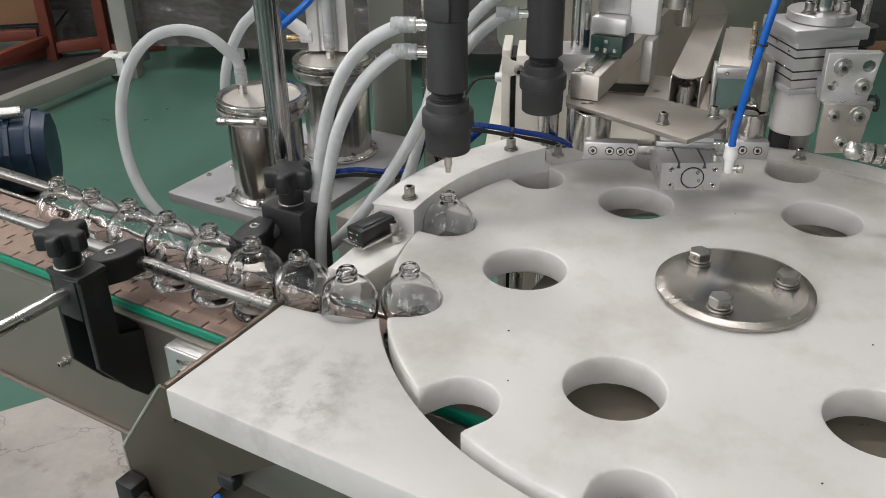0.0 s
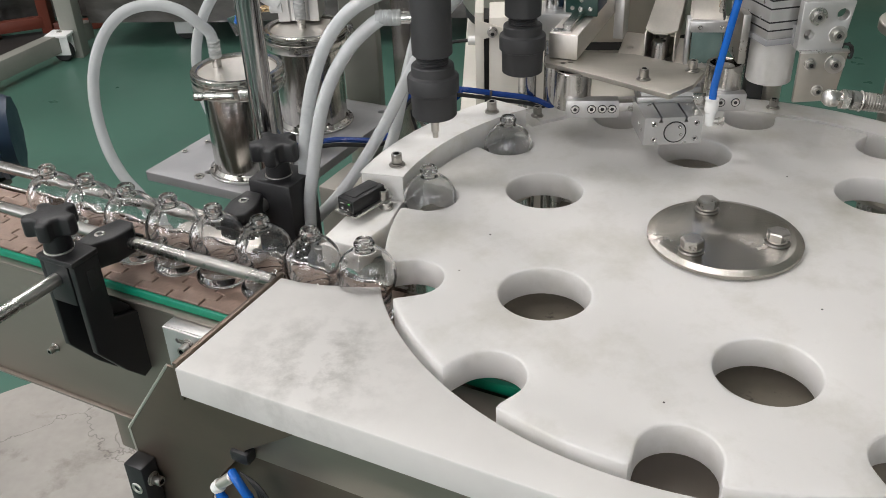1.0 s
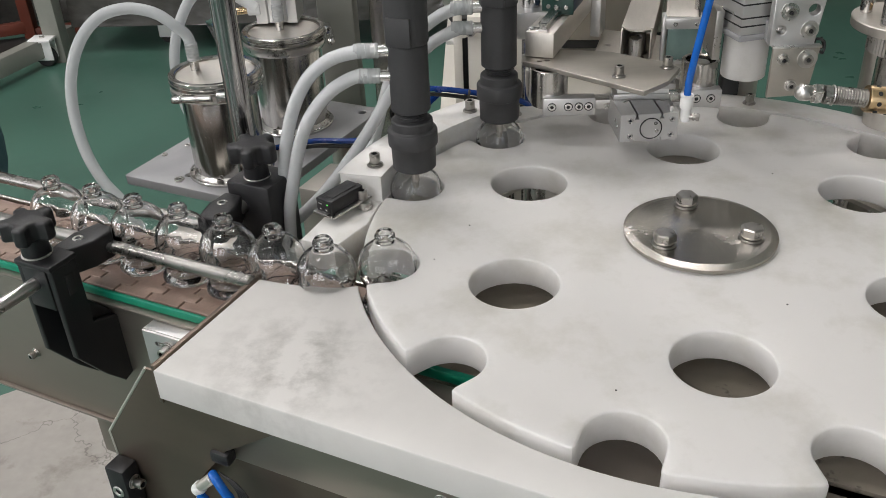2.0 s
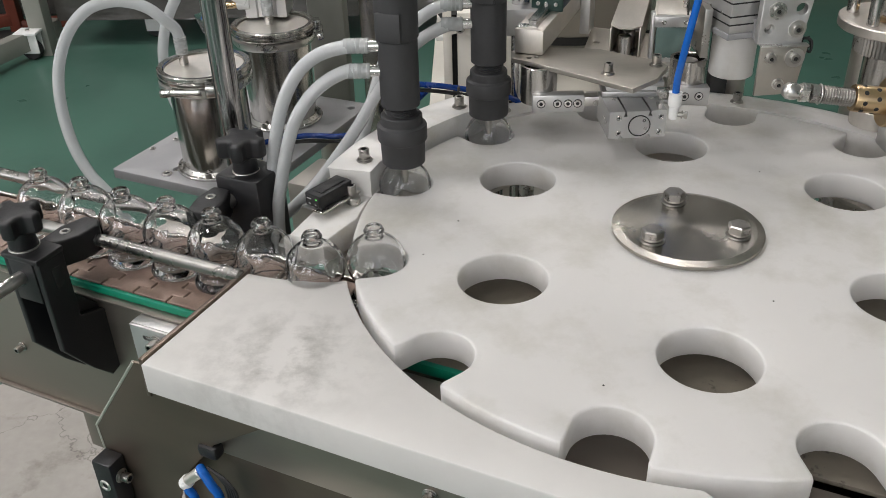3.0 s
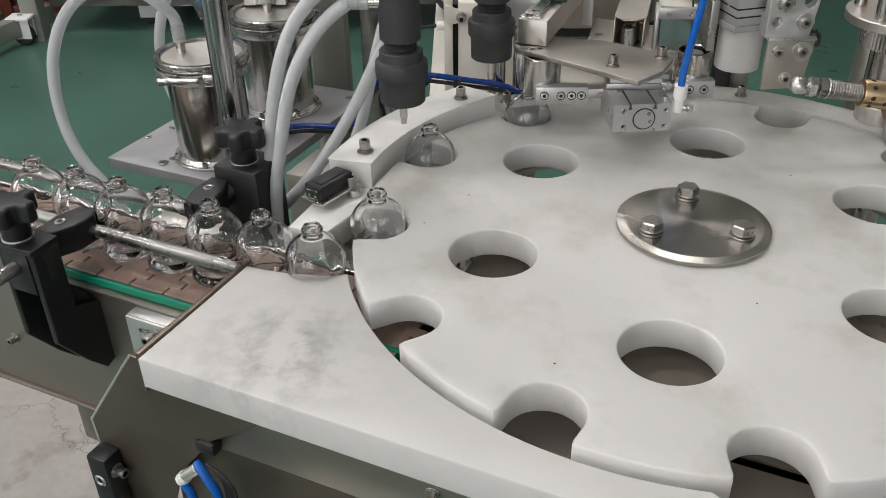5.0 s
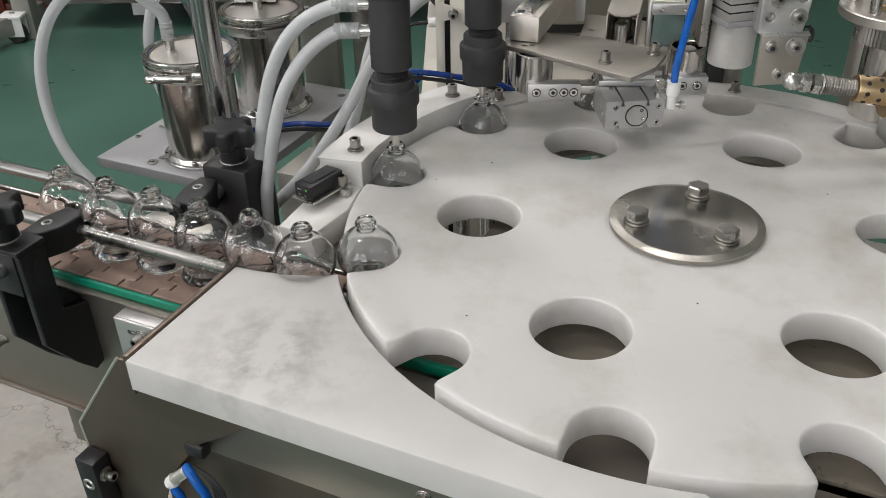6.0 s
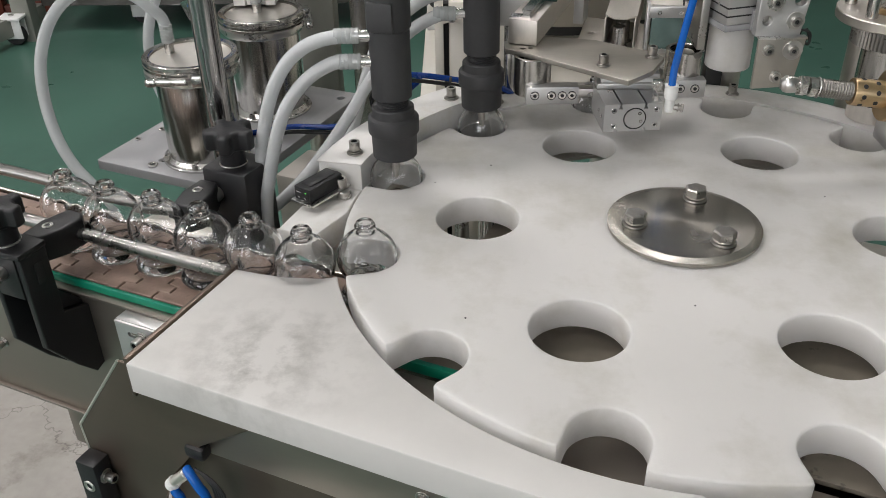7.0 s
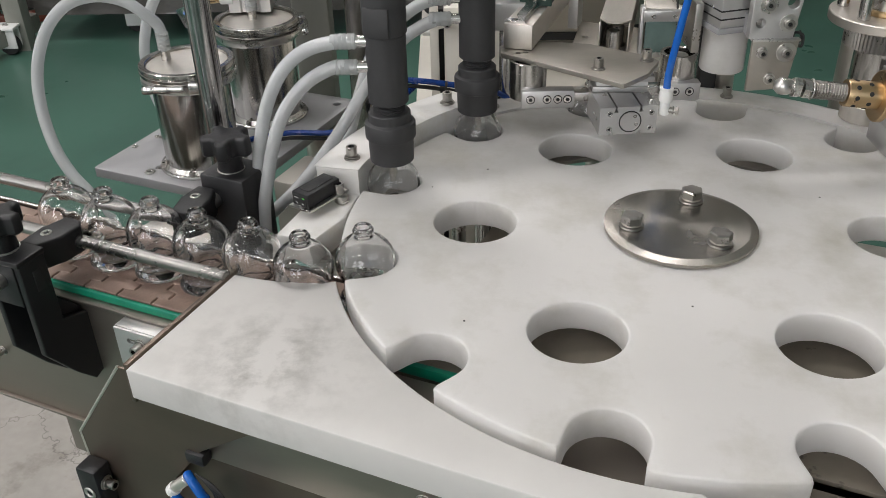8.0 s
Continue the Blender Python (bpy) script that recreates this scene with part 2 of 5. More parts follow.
def box(sx, sy, sz, m=None, bevel=0.001, bm=None, seg=2):
    """A box with rounded edges, its centre at the pose m."""
    b = bmesh.new()
    bmesh.ops.create_cube(b, size=1, matrix=Matrix.Diagonal((sx, sy, sz, 1)))
    if bevel:
        bmesh.ops.bevel(b, geom=b.edges[:], offset=min(bevel, 0.45 * min(sx, sy, sz)), segments=seg, profile=0.5, affect="EDGES")
    return joined(b, m, bm)


def joined(b, m, bm):
    if m is not None:
        bmesh.ops.transform(b, matrix=m, verts=b.verts)
    if bm is None:
        return b
    me = bpy.data.meshes.new("tmp")
    b.to_mesh(me)
    b.free()
    bm.from_mesh(me)
    bpy.data.meshes.remove(me)
    return bm


def lathe(profile, steps=32, m=None, bm=None, closed=False):
    """Turn (r, z) points round the z axis."""
    b = bmesh.new()
    rings = []
    for r, z in profile:
        if r < 1e-6:
            rings.append([b.verts.new((0, 0, z))])
        else:
            rings.append([b.verts.new((r * math.cos(2 * math.pi * k / steps), r * math.sin(2 * math.pi * k / steps), z)) for k in range(steps)])
    pairs = list(zip(rings, rings[1:])) + ([(rings[-1], rings[0])] if closed else [])
    for p, q in pairs:
        for k in range(steps):
            j = (k + 1) % steps
            vs = [p[k % len(p)], p[j % len(p)], q[j % len(q)], q[k % len(q)]]
            vs = list(dict.fromkeys(vs))
            if len(vs) > 2:
                b.faces.new(vs)
    return joined(b, m, bm)


def cyl(r, z0, z1, m=None, bm=None, bevel=0.0008, steps=28, r2=None):
    r2 = r if r2 is None else r2
    e = min(bevel, 0.4 * abs(z1 - z0), 0.4 * min(r, r2))
    return lathe([(0, z0), (r - e, z0), (r, z0 + e), (r2, z1 - e), (r2 - e, z1), (0, z1)], steps, m, bm)


def ring(ri, ro, z0, z1, m=None, bm=None, e=0.0006, steps=36):
    return lathe([(ri, z0 + e), (ri + e, z0), (ro - e, z0), (ro, z0 + e), (ro, z1 - e), (ro - e, z1), (ri + e, z1), (ri, z1 - e)], steps, m, bm, True)


def offset_loop(pts, d):
    """The closed outline pts (counter-clockwise) moved inwards by d."""
    n, out = len(pts), []
    for i in range(n):
        a, p, c = Vector(pts[i - 1]), Vector(pts[i]), Vector(pts[(i + 1) % n])
        e1, e2 = (p - a).normalized(), (c - p).normalized()
        n1, n2 = Vector((-e1.y, e1.x)), Vector((-e2.y, e2.x))
        v = n1 + n2
        v = v.normalized() / max(0.4, math.sqrt(max(1e-6, (1 + n1.dot(n2)) / 2)))
        out.append((p.x + d * v.x, p.y + d * v.y))
    return out


def slab(outer, z0, z1, holes=(), e=0.0015, m=None, bm=None, seg=3):
    """A plate with an outline, holes through it and rounded edges. Outline counter-clockwise, holes clockwise."""
    b = bmesh.new()
    steps = [(e * (1 - math.sin(a)), e * (1 - math.cos(a))) for a in [math.pi / 2 * k / seg for k in range(seg + 1)]]
    # (inset, depth below the face): from the side up to the face
    levels = [(i, z1 - dz) for i, dz in [(e * (1 - math.cos(a)), e * (1 - math.sin(a))) for a in [math.pi / 2 * k / seg for k in range(seg + 1)]]]
    under = [(i, z0 + (z1 - z)) for i, z in levels]
    top_edges, low_edges = [], []
    for loop in (outer, *holes):
        rows = []
        for i, z in under[::-1] + levels:
            rows.append([b.verts.new((x, y, z)) for x, y in (offset_loop(loop, i) if i > 1e-7 else loop)])
        n = len(loop)
        for p, q in zip(rows, rows[1:]):
            for k in range(n):
                b.faces.new((p[k], p[(k + 1) % n], q[(k + 1) % n], q[k]))
        for row, edges in ((rows[-1], top_edges), (rows[0], low_edges)):
            edges += [b.edges.get((row[k], row[(k + 1) % n])) for k in range(n)]
    for edges in (top_edges, low_edges):
        bmesh.ops.triangle_fill(b, use_beauty=True, use_dissolve=False, edges=edges)
    return joined(b, m, bm)


def arc(r, a0, a1, n, cx=0.0, cy=0.0):
    return [(cx + r * math.cos(radians(a0 + (a1 - a0) * k / n)), cy + r * math.sin(radians(a0 + (a1 - a0) * k / n))) for k in range(n + 1)]


def hole(cx, cy, r, n=28):
    return arc(r, 0, -360, n, cx, cy)[:-1]


def smooth_path(pts, n):
    """n + 1 points on a Catmull-Rom line through pts, evenly spread."""
    p = [Vector(q) for q in pts]
    p = [2 * p[0] - p[1]] + p + [2 * p[-1] - p[-2]]
    fine = []
    for i in range(1, len(p) - 2):
        for k in range(16):
            t = k / 16
            fine.append(0.5 * ((2 * p[i]) + (p[i + 1] - p[i - 1]) * t + (2 * p[i - 1] - 5 * p[i] + 4 * p[i + 1] - p[i + 2]) * t * t
                               + (3 * p[i] - p[i - 1] - 3 * p[i + 1] + p[i + 2]) * t ** 3))
    fine.append(p[-2])
    length = [0]
    for a, b in zip(fine, fine[1:]):
        length.append(length[-1] + (b - a).length)
    out, j = [], 0
    for k in range(n + 1):
        s = length[-1] * k / n
        while j < len(fine) - 2 and length[j + 1] < s:
            j += 1
        f = (s - length[j]) / max(1e-9, length[j + 1] - length[j])
        out.append(fine[j].lerp(fine[j + 1], min(1, f)))
    return out


def tube(pts, r, n=40, steps=14, m=None, bm=None, ends=True):
    path = smooth_path(pts, n)
    b = bmesh.new()
    up, rings = Vector((0.3, 0.2, 1)), []
    for i, p in enumerate(path):
        d = (path[min(i + 1, n)] - path[max(i - 1, 0)]).normalized()
        side = d.cross(up).normalized()
        up = side.cross(d).normalized()
        rings.append([b.verts.new(p + r * (math.cos(2 * math.pi * k / steps) * side + math.sin(2 * math.pi * k / steps) * up)) for k in range(steps)])
    for p, q in zip(rings, rings[1:]):
        for k in range(steps):
            b.faces.new((p[k], p[(k + 1) % steps], q[(k + 1) % steps], q[k]))
    if ends:
        b.faces.new(rings[0][::-1])
        b.faces.new(rings[-1])
    return joined(b, m, bm)


def rod(a, c, r, bm=None, steps=24, bevel=0.0006):
    a, c = Vector(a), Vector(c)
    q = (c - a).to_track_quat("Z", "Y").to_matrix().to_4x4()
    return cyl(r, 0, (c - a).length, Matrix.Translation(a) @ q, bm, bevel, steps)


SCREWS = {}


def cap_screw(parent, m, size=0.010, washer=True, name="cap_screw"):
    """A socket-head screw with a washer, its seat at the pose m."""
    if (size, washer) not in SCREWS:
        h, r = size * 0.9, size / 2
        bm = bmesh.new()
        if washer:
            cyl(r * 1.5, 0, r * 0.28, bm=bm, bevel=0.0003)
            ring(r * 0.9, r * 1.22, r * 0.30, r * 0.52, bm=bm, e=0.0002)
        z = r * 0.55 if washer else 0
        lathe([(0, z), (r * 0.96, z), (r, z + h * 0.04), (r, z + h * 0.93), (r * 0.91, z + h), (r * 0.58, z + h)], 24, bm=bm)
        # the shade inside the hex socket is put in as a dark second material
        known = set(bm.faces)
        lathe([(r * 0.58, z + h), (r * 0.56, z + h * 0.45), (0, z + h * 0.4)], 6, bm=bm)
        for f in bm.faces:
            if f not in known:
                f.material_index = 1
        me = to_mesh("cap_screw", bm, M["screw"], 30)
        me.materials.append(M["dark"])
        SCREWS[size, washer] = me
    return share(name, SCREWS[size, washer], parent, m)


def hex_head(bm, af, h, m=None):
    b = bmesh.new()
    R = af / math.sqrt(3)
    pts = [(R * math.cos(math.pi / 3 * k), R * math.sin(math.pi / 3 * k)) for k in range(6)]
    lo = [b.verts.new((x, y, 0)) for x, y in pts]
    mid = [b.verts.new((x, y, h * 0.86)) for x, y in pts]
    hi = [b.verts.new((x * 0.86, y * 0.86, h)) for x, y in pts]
    for p, q in ((lo, mid), (mid, hi)):
        for k in range(6):
            b.faces.new((p[k], p[(k + 1) % 6], q[(k + 1) % 6], q[k]))
    b.faces.new(hi)
    b.faces.new(lo[::-1])
    return joined(b, m, bm)


# the conveyor's own frame: u runs with the bottles, v away from the camera
LINE = -24.0
CU, SU = math.cos(radians(LINE)), math.sin(radians(LINE))


def uv(u, v, z=0.0, turn=0.0):
    return pose(CU * u - SU * v, SU * u + CU * v, z, 0, 0, LINE + turn)


def flip(x):
    return Matrix.Diagonal((x, 1, 1, 1))


# ---------------------------------------------------------------- the hall
def wall_slab(name, sx, sy, sz, m, material):
    return tagged(part(name, box(sx, sy, sz, None, 0), material, None, "", m, 0), "plain painted hall wall", "wall", kind="structure")


tagged(part("floor", box(16, 18, 0.1, None, 0), M["floor"], None, "", pose(-1.0, 1.5, FLOOR - 0.05), 0), "worn green epoxy factory floor", "floor", kind="structure")
tagged(part("ceiling", box(16, 18, 0.1, None, 0), M["ceiling"], None, "", pose(-1.0, 1.5, CEIL + 0.05), 0), "plain painted hall ceiling", "ceiling", kind="structure")
H = CEIL - FLOOR
wall_slab("wall_north", 16, 0.2, H, pose(-1, 10.5, FLOOR + H / 2), M["wall"])
wall_slab("wall_east", 0.2, 17.8, H, pose(6.9, 1.5, FLOOR + H / 2), M["wall"])
# the south wall, with three windows through it
SOUTH = []
for x0, x1, z0, z1 in [(-9, 7, FLOOR, 0.2), (-9, 7, 3.5, CEIL), (-9, -5.5, 0.2, 3.5), (-3.5, -2.5, 0.2, 3.5), (-0.5, 0.5, 0.2, 3.5), (2.5, 7, 0.2, 3.5)]:
    SOUTH.append((x0, x1, z0, z1))
bm = bmesh.new()
for x0, x1, z0, z1 in SOUTH:
    box(x1 - x0, 0.2, z1 - z0, pose((x0 + x1) / 2, -6.1, (z0 + z1) / 2), 0, bm)
tagged(part("wall_south", bm, M["wall"], None, "", None, 0), "plain painted hall wall with window openings", "wall", kind="structure")
for k, x in enumerate((-4.5, -1.5, 1.5)):
    w = thing("window_%d" % (k + 1), pose(x, -6.05, 1.85), "unseen hall window with grey frame, giving daylight", "window", kind="structure")
    bm = bmesh.new()
    for dx in (-0.97, -0.33, 0.33, 0.97):
        box(0.05, 0.06, 3.3, pose(dx, 0.03, 0), 0.004, bm)
    for dz in (-1.62, -0.85, 0.0, 0.85, 1.62):
        box(2.0, 0.05, 0.05, pose(0, 0.03, dz), 0.004, bm)
    part("window_frame", bm, M["frame"], w)
# West wall; its two windows are made up to carry the added west light.
bm = bmesh.new()
for y0, y1, z0, z1 in [(-7.4, 10.4, FLOOR, 0.2), (-7.4, 10.4, 3.5, CEIL), (-7.4, -3.0, 0.2, 3.5), (-1.0, 0.4, 0.2, 3.5), (2.4, 10.4, 0.2, 3.5)]:
    box(0.2, y1 - y0, z1 - z0, pose(-8.9, (y0 + y1) / 2, (z0 + z1) / 2), 0, bm)
tagged(part("wall_west", bm, M["wall"], None, "", None, 0), "plain painted hall wall with window openings", "wall", kind="structure")
for k, y in enumerate((-2.0, 1.4)):
    w = thing("window_%d" % (k + 4), pose(-8.85, y, 1.85, 0, 0, -90), "unseen hall window with grey frame, giving daylight", "window", kind="structure")
    bm = bmesh.new()
    for dx in (-0.97, -0.33, 0.33, 0.97):
        box(0.05, 0.06, 3.3, pose(dx, 0.03, 0), 0.004, bm)
    for dz in (-1.62, -0.85, 0.0, 0.85, 1.62):
        box(2.0, 0.05, 0.05, pose(0, 0.03, dz), 0.004, bm)
    part("window_frame", bm, M["frame"], w)
# Fixtures for the unseen ceiling lamps, added with them.
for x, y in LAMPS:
    l = thing("unseen_ceiling_light", pose(x, y, CEIL - 0.1), "unseen white tube light fixture added under the ceiling", "lamp", "ceiling lights")
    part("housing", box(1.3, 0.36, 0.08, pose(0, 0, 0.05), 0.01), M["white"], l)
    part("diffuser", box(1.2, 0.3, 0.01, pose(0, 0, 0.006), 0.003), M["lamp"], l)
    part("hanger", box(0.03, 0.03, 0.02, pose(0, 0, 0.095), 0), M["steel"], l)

# pale worn floor along the near side of the line
pts = [(-1.9, 0.0), (-0.72, 0.0), (-0.72, 1.05), (-1.00, 1.05), (-1.30, 0.85), (-1.9, 0.42)]
tagged(part("pavement", slab(pts, FLOOR, FLOOR + 0.006, e=0.001), M["stone"]), "pale worn cement floor strip with cracks", "floor", kind="structure")

# ---------------------------------------------------------------- indexing dial
R_DIAL, R_POCKET, POCKET_AT, T_DIAL = 0.298, 0.0275, 0.277, 0.0270
HOLE0, POCKET0 = 53.1, 68.1        # degrees, at the last rest of the dial


def dial_outline():
    pts = []
    half = math.degrees(math.asin(R_POCKET / R_DIAL))
    lip = 0.9
    for k in range(12):
        a = POCKET0 + 30 * k
        ca, sa = math.cos(radians(a)), math.sin(radians(a))

        def at(x, y):
            return (ca * x - sa * y, sa * x + ca * y)
        x_r = R_DIAL * math.cos(radians(half))
        # into the pocket, round its floor and out again
        pts.append((R_DIAL * math.cos(radians(a - half - lip)), R_DIAL * math.sin(radians(a - half - lip))))
        pts.append(at(x_r - 0.0008, -R_POCKET - 0.0012))
        pts.append(at(x_r - 0.005, -R_POCKET))
        for j in range(21):
            b = radians(-90 - 180 * j / 20)
            pts.append(at(POCKET_AT + R_POCKET * math.cos(b), R_POCKET * math.sin(b)))
        pts.append(at(x_r - 0.005, R_POCKET))
        pts.append(at(x_r - 0.0008, R_POCKET + 0.0012))
        n = 10
        a0, a1 = a + half + lip, a + 30 - half - lip
        for j in range(n):
            b = radians(a0 + (a1 - a0) * j / n)
            pts.append((R_DIAL * math.cos(b), R_DIAL * math.sin(b)))
    return pts


dial = thing("indexing_dial", pose(0, 0, 0), "white polyethylene starwheel dial with pockets and round holes", "machine part")
holes = [hole(0.1806 * math.cos(radians(HOLE0 + 60 * k)), 0.1806 * math.sin(radians(HOLE0 + 60 * k)), 0.0374, 48) for k in range(6)]
part("dial_plate", slab(dial_outline(), -T_DIAL, 0, holes, e=0.0018, seg=5), M["hdpe"], dial)
part("hub_cover", lathe([(0, 0.0002), (0.0655, 0.0002), (0.0662, 0.001), (0.0662, 0.0042), (0.0595, 0.0062), (0, 0.0062)], 96), M["hub"], dial, "round stainless cover plate with a bevelled rim", None, 12)
for k in range(3):
    a = radians(64.9 + 120 * k)
    m = pose(0.0437 * math.cos(a), 0.0437 * math.sin(a), 0.0062, 0, 0, 20 + 47 * k)
    b = part("hex_bolt", hex_head(cyl(0.0055, 0, 0.011), 0.0172, 0.0072, pose(0, 0, 0.0045)), M["screw"], dial, m=m, smooth=20)
    part("washer", cyl(0.0108, 0, 0.0018, bevel=0.0005), M["screw"], b, smooth=20)
    part("spring_washer", ring(0.006, 0.0088, 0.0022, 0.0044), M["steel_brushed"], b)

for r, a, q in ((0.205, 143, 0.0009), (0.150, 20, 0.0008), (0.236, 158, 0.0007), (0.118, 262, 0.0008), (0.232, 214, 0.0008), (0.225, 322, 0.0007)):
    part("speck", cyl(q, -0.0002, 0.0003, pose(r * math.cos(radians(a)), r * math.sin(radians(a)), 0), bevel=0.0001, steps=9), M["dark"], dial, "small dark speck")

drum = thing("dial_drum", pose(0, 0, 0), "stainless drum that carries the dial", "machine part")
part("column", lathe([(0, -0.0292), (0.085, -0.0292), (0.09, -0.032), (0.09, -0.30), (0, -0.30)], 48), M["bed"], drum)
part("base", cyl(0.15, -0.32, -0.30, steps=48), M["steel_brushed"], drum)

# slide ring on which the bottles ride past the filling heads
pts = arc(0.325, -20, 172, 60) + arc(0.238, 172, -20, 60)
ob = thing("slide_track", pose(0, 0, 0), "curved stainless slide plate under the dial", "machine part")
part("track_plate", slab(pts, -0.049, -0.0445, e=0.0005), M["steel_brushed"], ob)
for a in (0, 45, 90, 130, 165):
    part("post", cyl(0.008, -0.30, -0.049, pose(0.30 * math.cos(radians(a)), 0.30 * math.sin(radians(a)), 0)), M["steel"], ob)

# machine cabinet
cab = thing("machine_cabinet", pose(0, 0, 0), "stainless machine cabinet under the dial and heads", "cabinet")
part("deck", box(1.10, 1.02, 0.012, uv(0.16, 0.10, -0.325), 0.002), M["steel_brushed"], cab)
part("body", box(1.06, 0.98, 0.55, uv(0.16, 0.10, -0.609), 0.004), M["steel_sheet"], cab)
for du in (-0.30, 0.62):
    for dv in (-0.33, 0.53):
        part("foot", cyl(0.025, FLOOR, -0.884, uv(du, dv)), M["dark"], cab)

# ---------------------------------------------------------------- guide plates
LEFT = -0.331
pts_uv = [(LEFT, -0.336), (0.16, -0.336)]
gp = []
for u, v in pts_uv:
    p = uv(u, v).translation
    gp.append((p.x, p.y))
inner = arc(0.304, -100, -168.2, 40)
gp += inner
for u, v in [(-0.248, -0.1795), (-0.2565, -0.1845), (-0.266, -0.1880), (-0.278, -0.1915), (-0.292, -0.1965), (-0.310, -0.1995), (LEFT, -0.2015)]:
    p = uv(u, v).translation
    gp.append((p.x, p.y))
guide = thing("infeed_guide", pose(0, 0, 0), "thick white polyethylene infeed guide plate with grey smudges", "guide plate")
part("plate", slab(gp, -0.034, -0.006, e=0.0015), M["hdpe_dirty"], guide)

# the bottles' far-side guide, a low plate and a raised rim on it
pl = []
for u, v in [(-0.337, -0.129), (-0.30, -0.129)]:
    p = uv(u, v).translation
    pl.append((p.x, p.y))
pl += arc(0.304, 171, 120, 30) + arc(0.345, 120, 163.5, 24)
rear = thing("rear_guide", pose(0, 0, 0), "white polyethylene guide plate behind the infeed", "guide plate")
part("plate", slab(pl, -0.034, -0.008, e=0.0015), M["nylon"], rear)
rim = thing("curved_guide", pose(0, 0, 0), "raised curved white polyethylene guide bolted down", "guide plate")
pts = arc(0.303, 163.0, 123.0, 40) + arc(0.345, 125.5, 163.5, 40)
pts = pts[::-1]
part("rim_plate", slab(pts, -0.0078, 0.021, e=0.0015), M["nylon"], rim)
for x, y in ((-0.297, 0.113), (-0.203, 0.246)):
    cap_screw(rim, pose(x, y, 0.021), 0.0108)
far = thing("outfeed_guide", pose(0, 0, 0), "white polyethylene guide along the dial's far rim", "guide plate")
part("rim_plate", slab((arc(0.303, 119, 20, 70) + arc(0.338, 20, 119, 70))[::-1], -0.03, 0.001, e=0.0015), M["hdpe"], far)
for a, z in ((67.8, 0.001), (118.3, 0.001), (30, 0.001)):
    cap_screw(far, pose(0.318 * math.cos(radians(a)), 0.318 * math.sin(radians(a)), z), 0.0098)
for ob, spots in ((guide, [(-0.3, -0.3), (0.05, -0.3)]), (rear, [(-0.36, -0.10)])):
    for u, v in spots:
        part("post", cyl(0.009, -0.319, -0.034, uv(u, v)), M["steel"], ob)
for a in (40, 75, 112):
    part("post", cyl(0.009, -0.319, -0.03, pose(0.325 * math.cos(radians(a)), 0.325 * math.sin(radians(a)), 0)), M["steel"], far)

# ---------------------------------------------------------------- conveyor
BELT_Z, V0, V1, VB = -0.043, -0.213, -0.131, -0.176
VS = -0.2240        # near ends of the slats
conv = thing("conveyor", pose(0, 0, 0), "stainless slat conveyor with brown chain and a green wear strip", "conveyor")
for v, name in ((V0 - 0.011, "side_plate"), (V1 + 0.011, "side_plate")):
    near = v < VB
    low, top = (-0.222, -0.0535) if near else (-0.205, -0.050)
    part(name, box(2.6, 0.004, top - low, uv(-0.55, v, (low + top) / 2), 0.001), M["side_sheet"], conv)
    part("wear_strip", box(*((1.60, 0.004, 0.008) if near else (1.6, 0.005, 0.010)), uv(*((-1.05, -0.2265, -0.0475) if near else (-1.05, v - 0.0055, -0.047))), 0.0012), M["green" if near else "steel_sheet"], conv, "green plastic wear strip" if near else "steel edge strip")
part("wear_strip", box(0.165, 0.006, 0.010, uv(-0.1675, -0.2115, -0.0470), 0.0012), M["green"], conv, "green plastic wear strip")
part("bottom_lip", box(2.6, 0.005, 0.003, uv(-0.55, V0 - 0.0153, -0.2205), 0.0008), M["side_sheet"], conv)
part("top_lip", box(2.6, 0.010, 0.003, uv(-0.55, V0 - 0.018, -0.0530), 0.0008), M["side_sheet"], conv)
part("return_bed", box(2.6, 0.085, 0.003, uv(-0.55, -0.172, -0.10), 0.0005), M["steel_sheet"], conv)
part("track_bed", box(1.68, 0.078, 0.006, uv(-1.01, -0.172, -0.0515), 0.0005), M["dark"], conv)
part("stub", box(0.024, 0.022, 0.090, uv(-0.590, -0.19, -0.265), 0.002), M["side_sheet"], conv)
for u in (-1.3, 0.5):
    for v in (V0 - 0.02, V1 + 0.02):
        part("leg", box(0.03, 0.03, -0.20 - FLOOR, uv(u, v, (FLOOR - 0.20) / 2), 0.003), M["steel_sheet"], conv)
# chain slats, each with a stepped leading edge that meshes with the next
PITCH = 0.0381


def slat_mesh():
    w = (V1 - VS) / 2 - 0.0006
    front, back = [], []
    n = 8
    for k in range(n + 1):
        y = -w + 2 * w * k / n
        d = 0.0055 if k % 2 else -0.0055
        front.append((PITCH / 2 - 0.0009 + d, y))
        back.append((-PITCH / 2 + 0.0009 + d, y))
        if k < n:
            y2 = -w + 2 * w * (k + 1) / n
            front.append((PITCH / 2 - 0.0009 + d, y2 - 0.0014))
            back.append((-PITCH / 2 + 0.0009 + d, y2 - 0.0014))
    return to_mesh("slat", slab(front + back[::-1], -0.0045, 0, e=0.0006, seg=1), M["brown"])


SLAT = slat_mesh()
CHAIN = []
for k in range(41):
    CHAIN.append(share("slat", SLAT, conv, uv(-1.72 + PITCH * k, (VS + V1) / 2, BELT_Z)))

bed = thing("bed_plate", pose(0, 0, 0), "stained brown steel bed plate under the dial", "plate")
part("plate", slab([(-0.185, -0.209), (0.45, -0.209), (0.45, 0.10), (-0.185, 0.10)], -0.0535, -0.0496, [hole(0, 0, 0.1, 48)], e=0.0004, m=uv(0, 0)), M["bed"], bed)
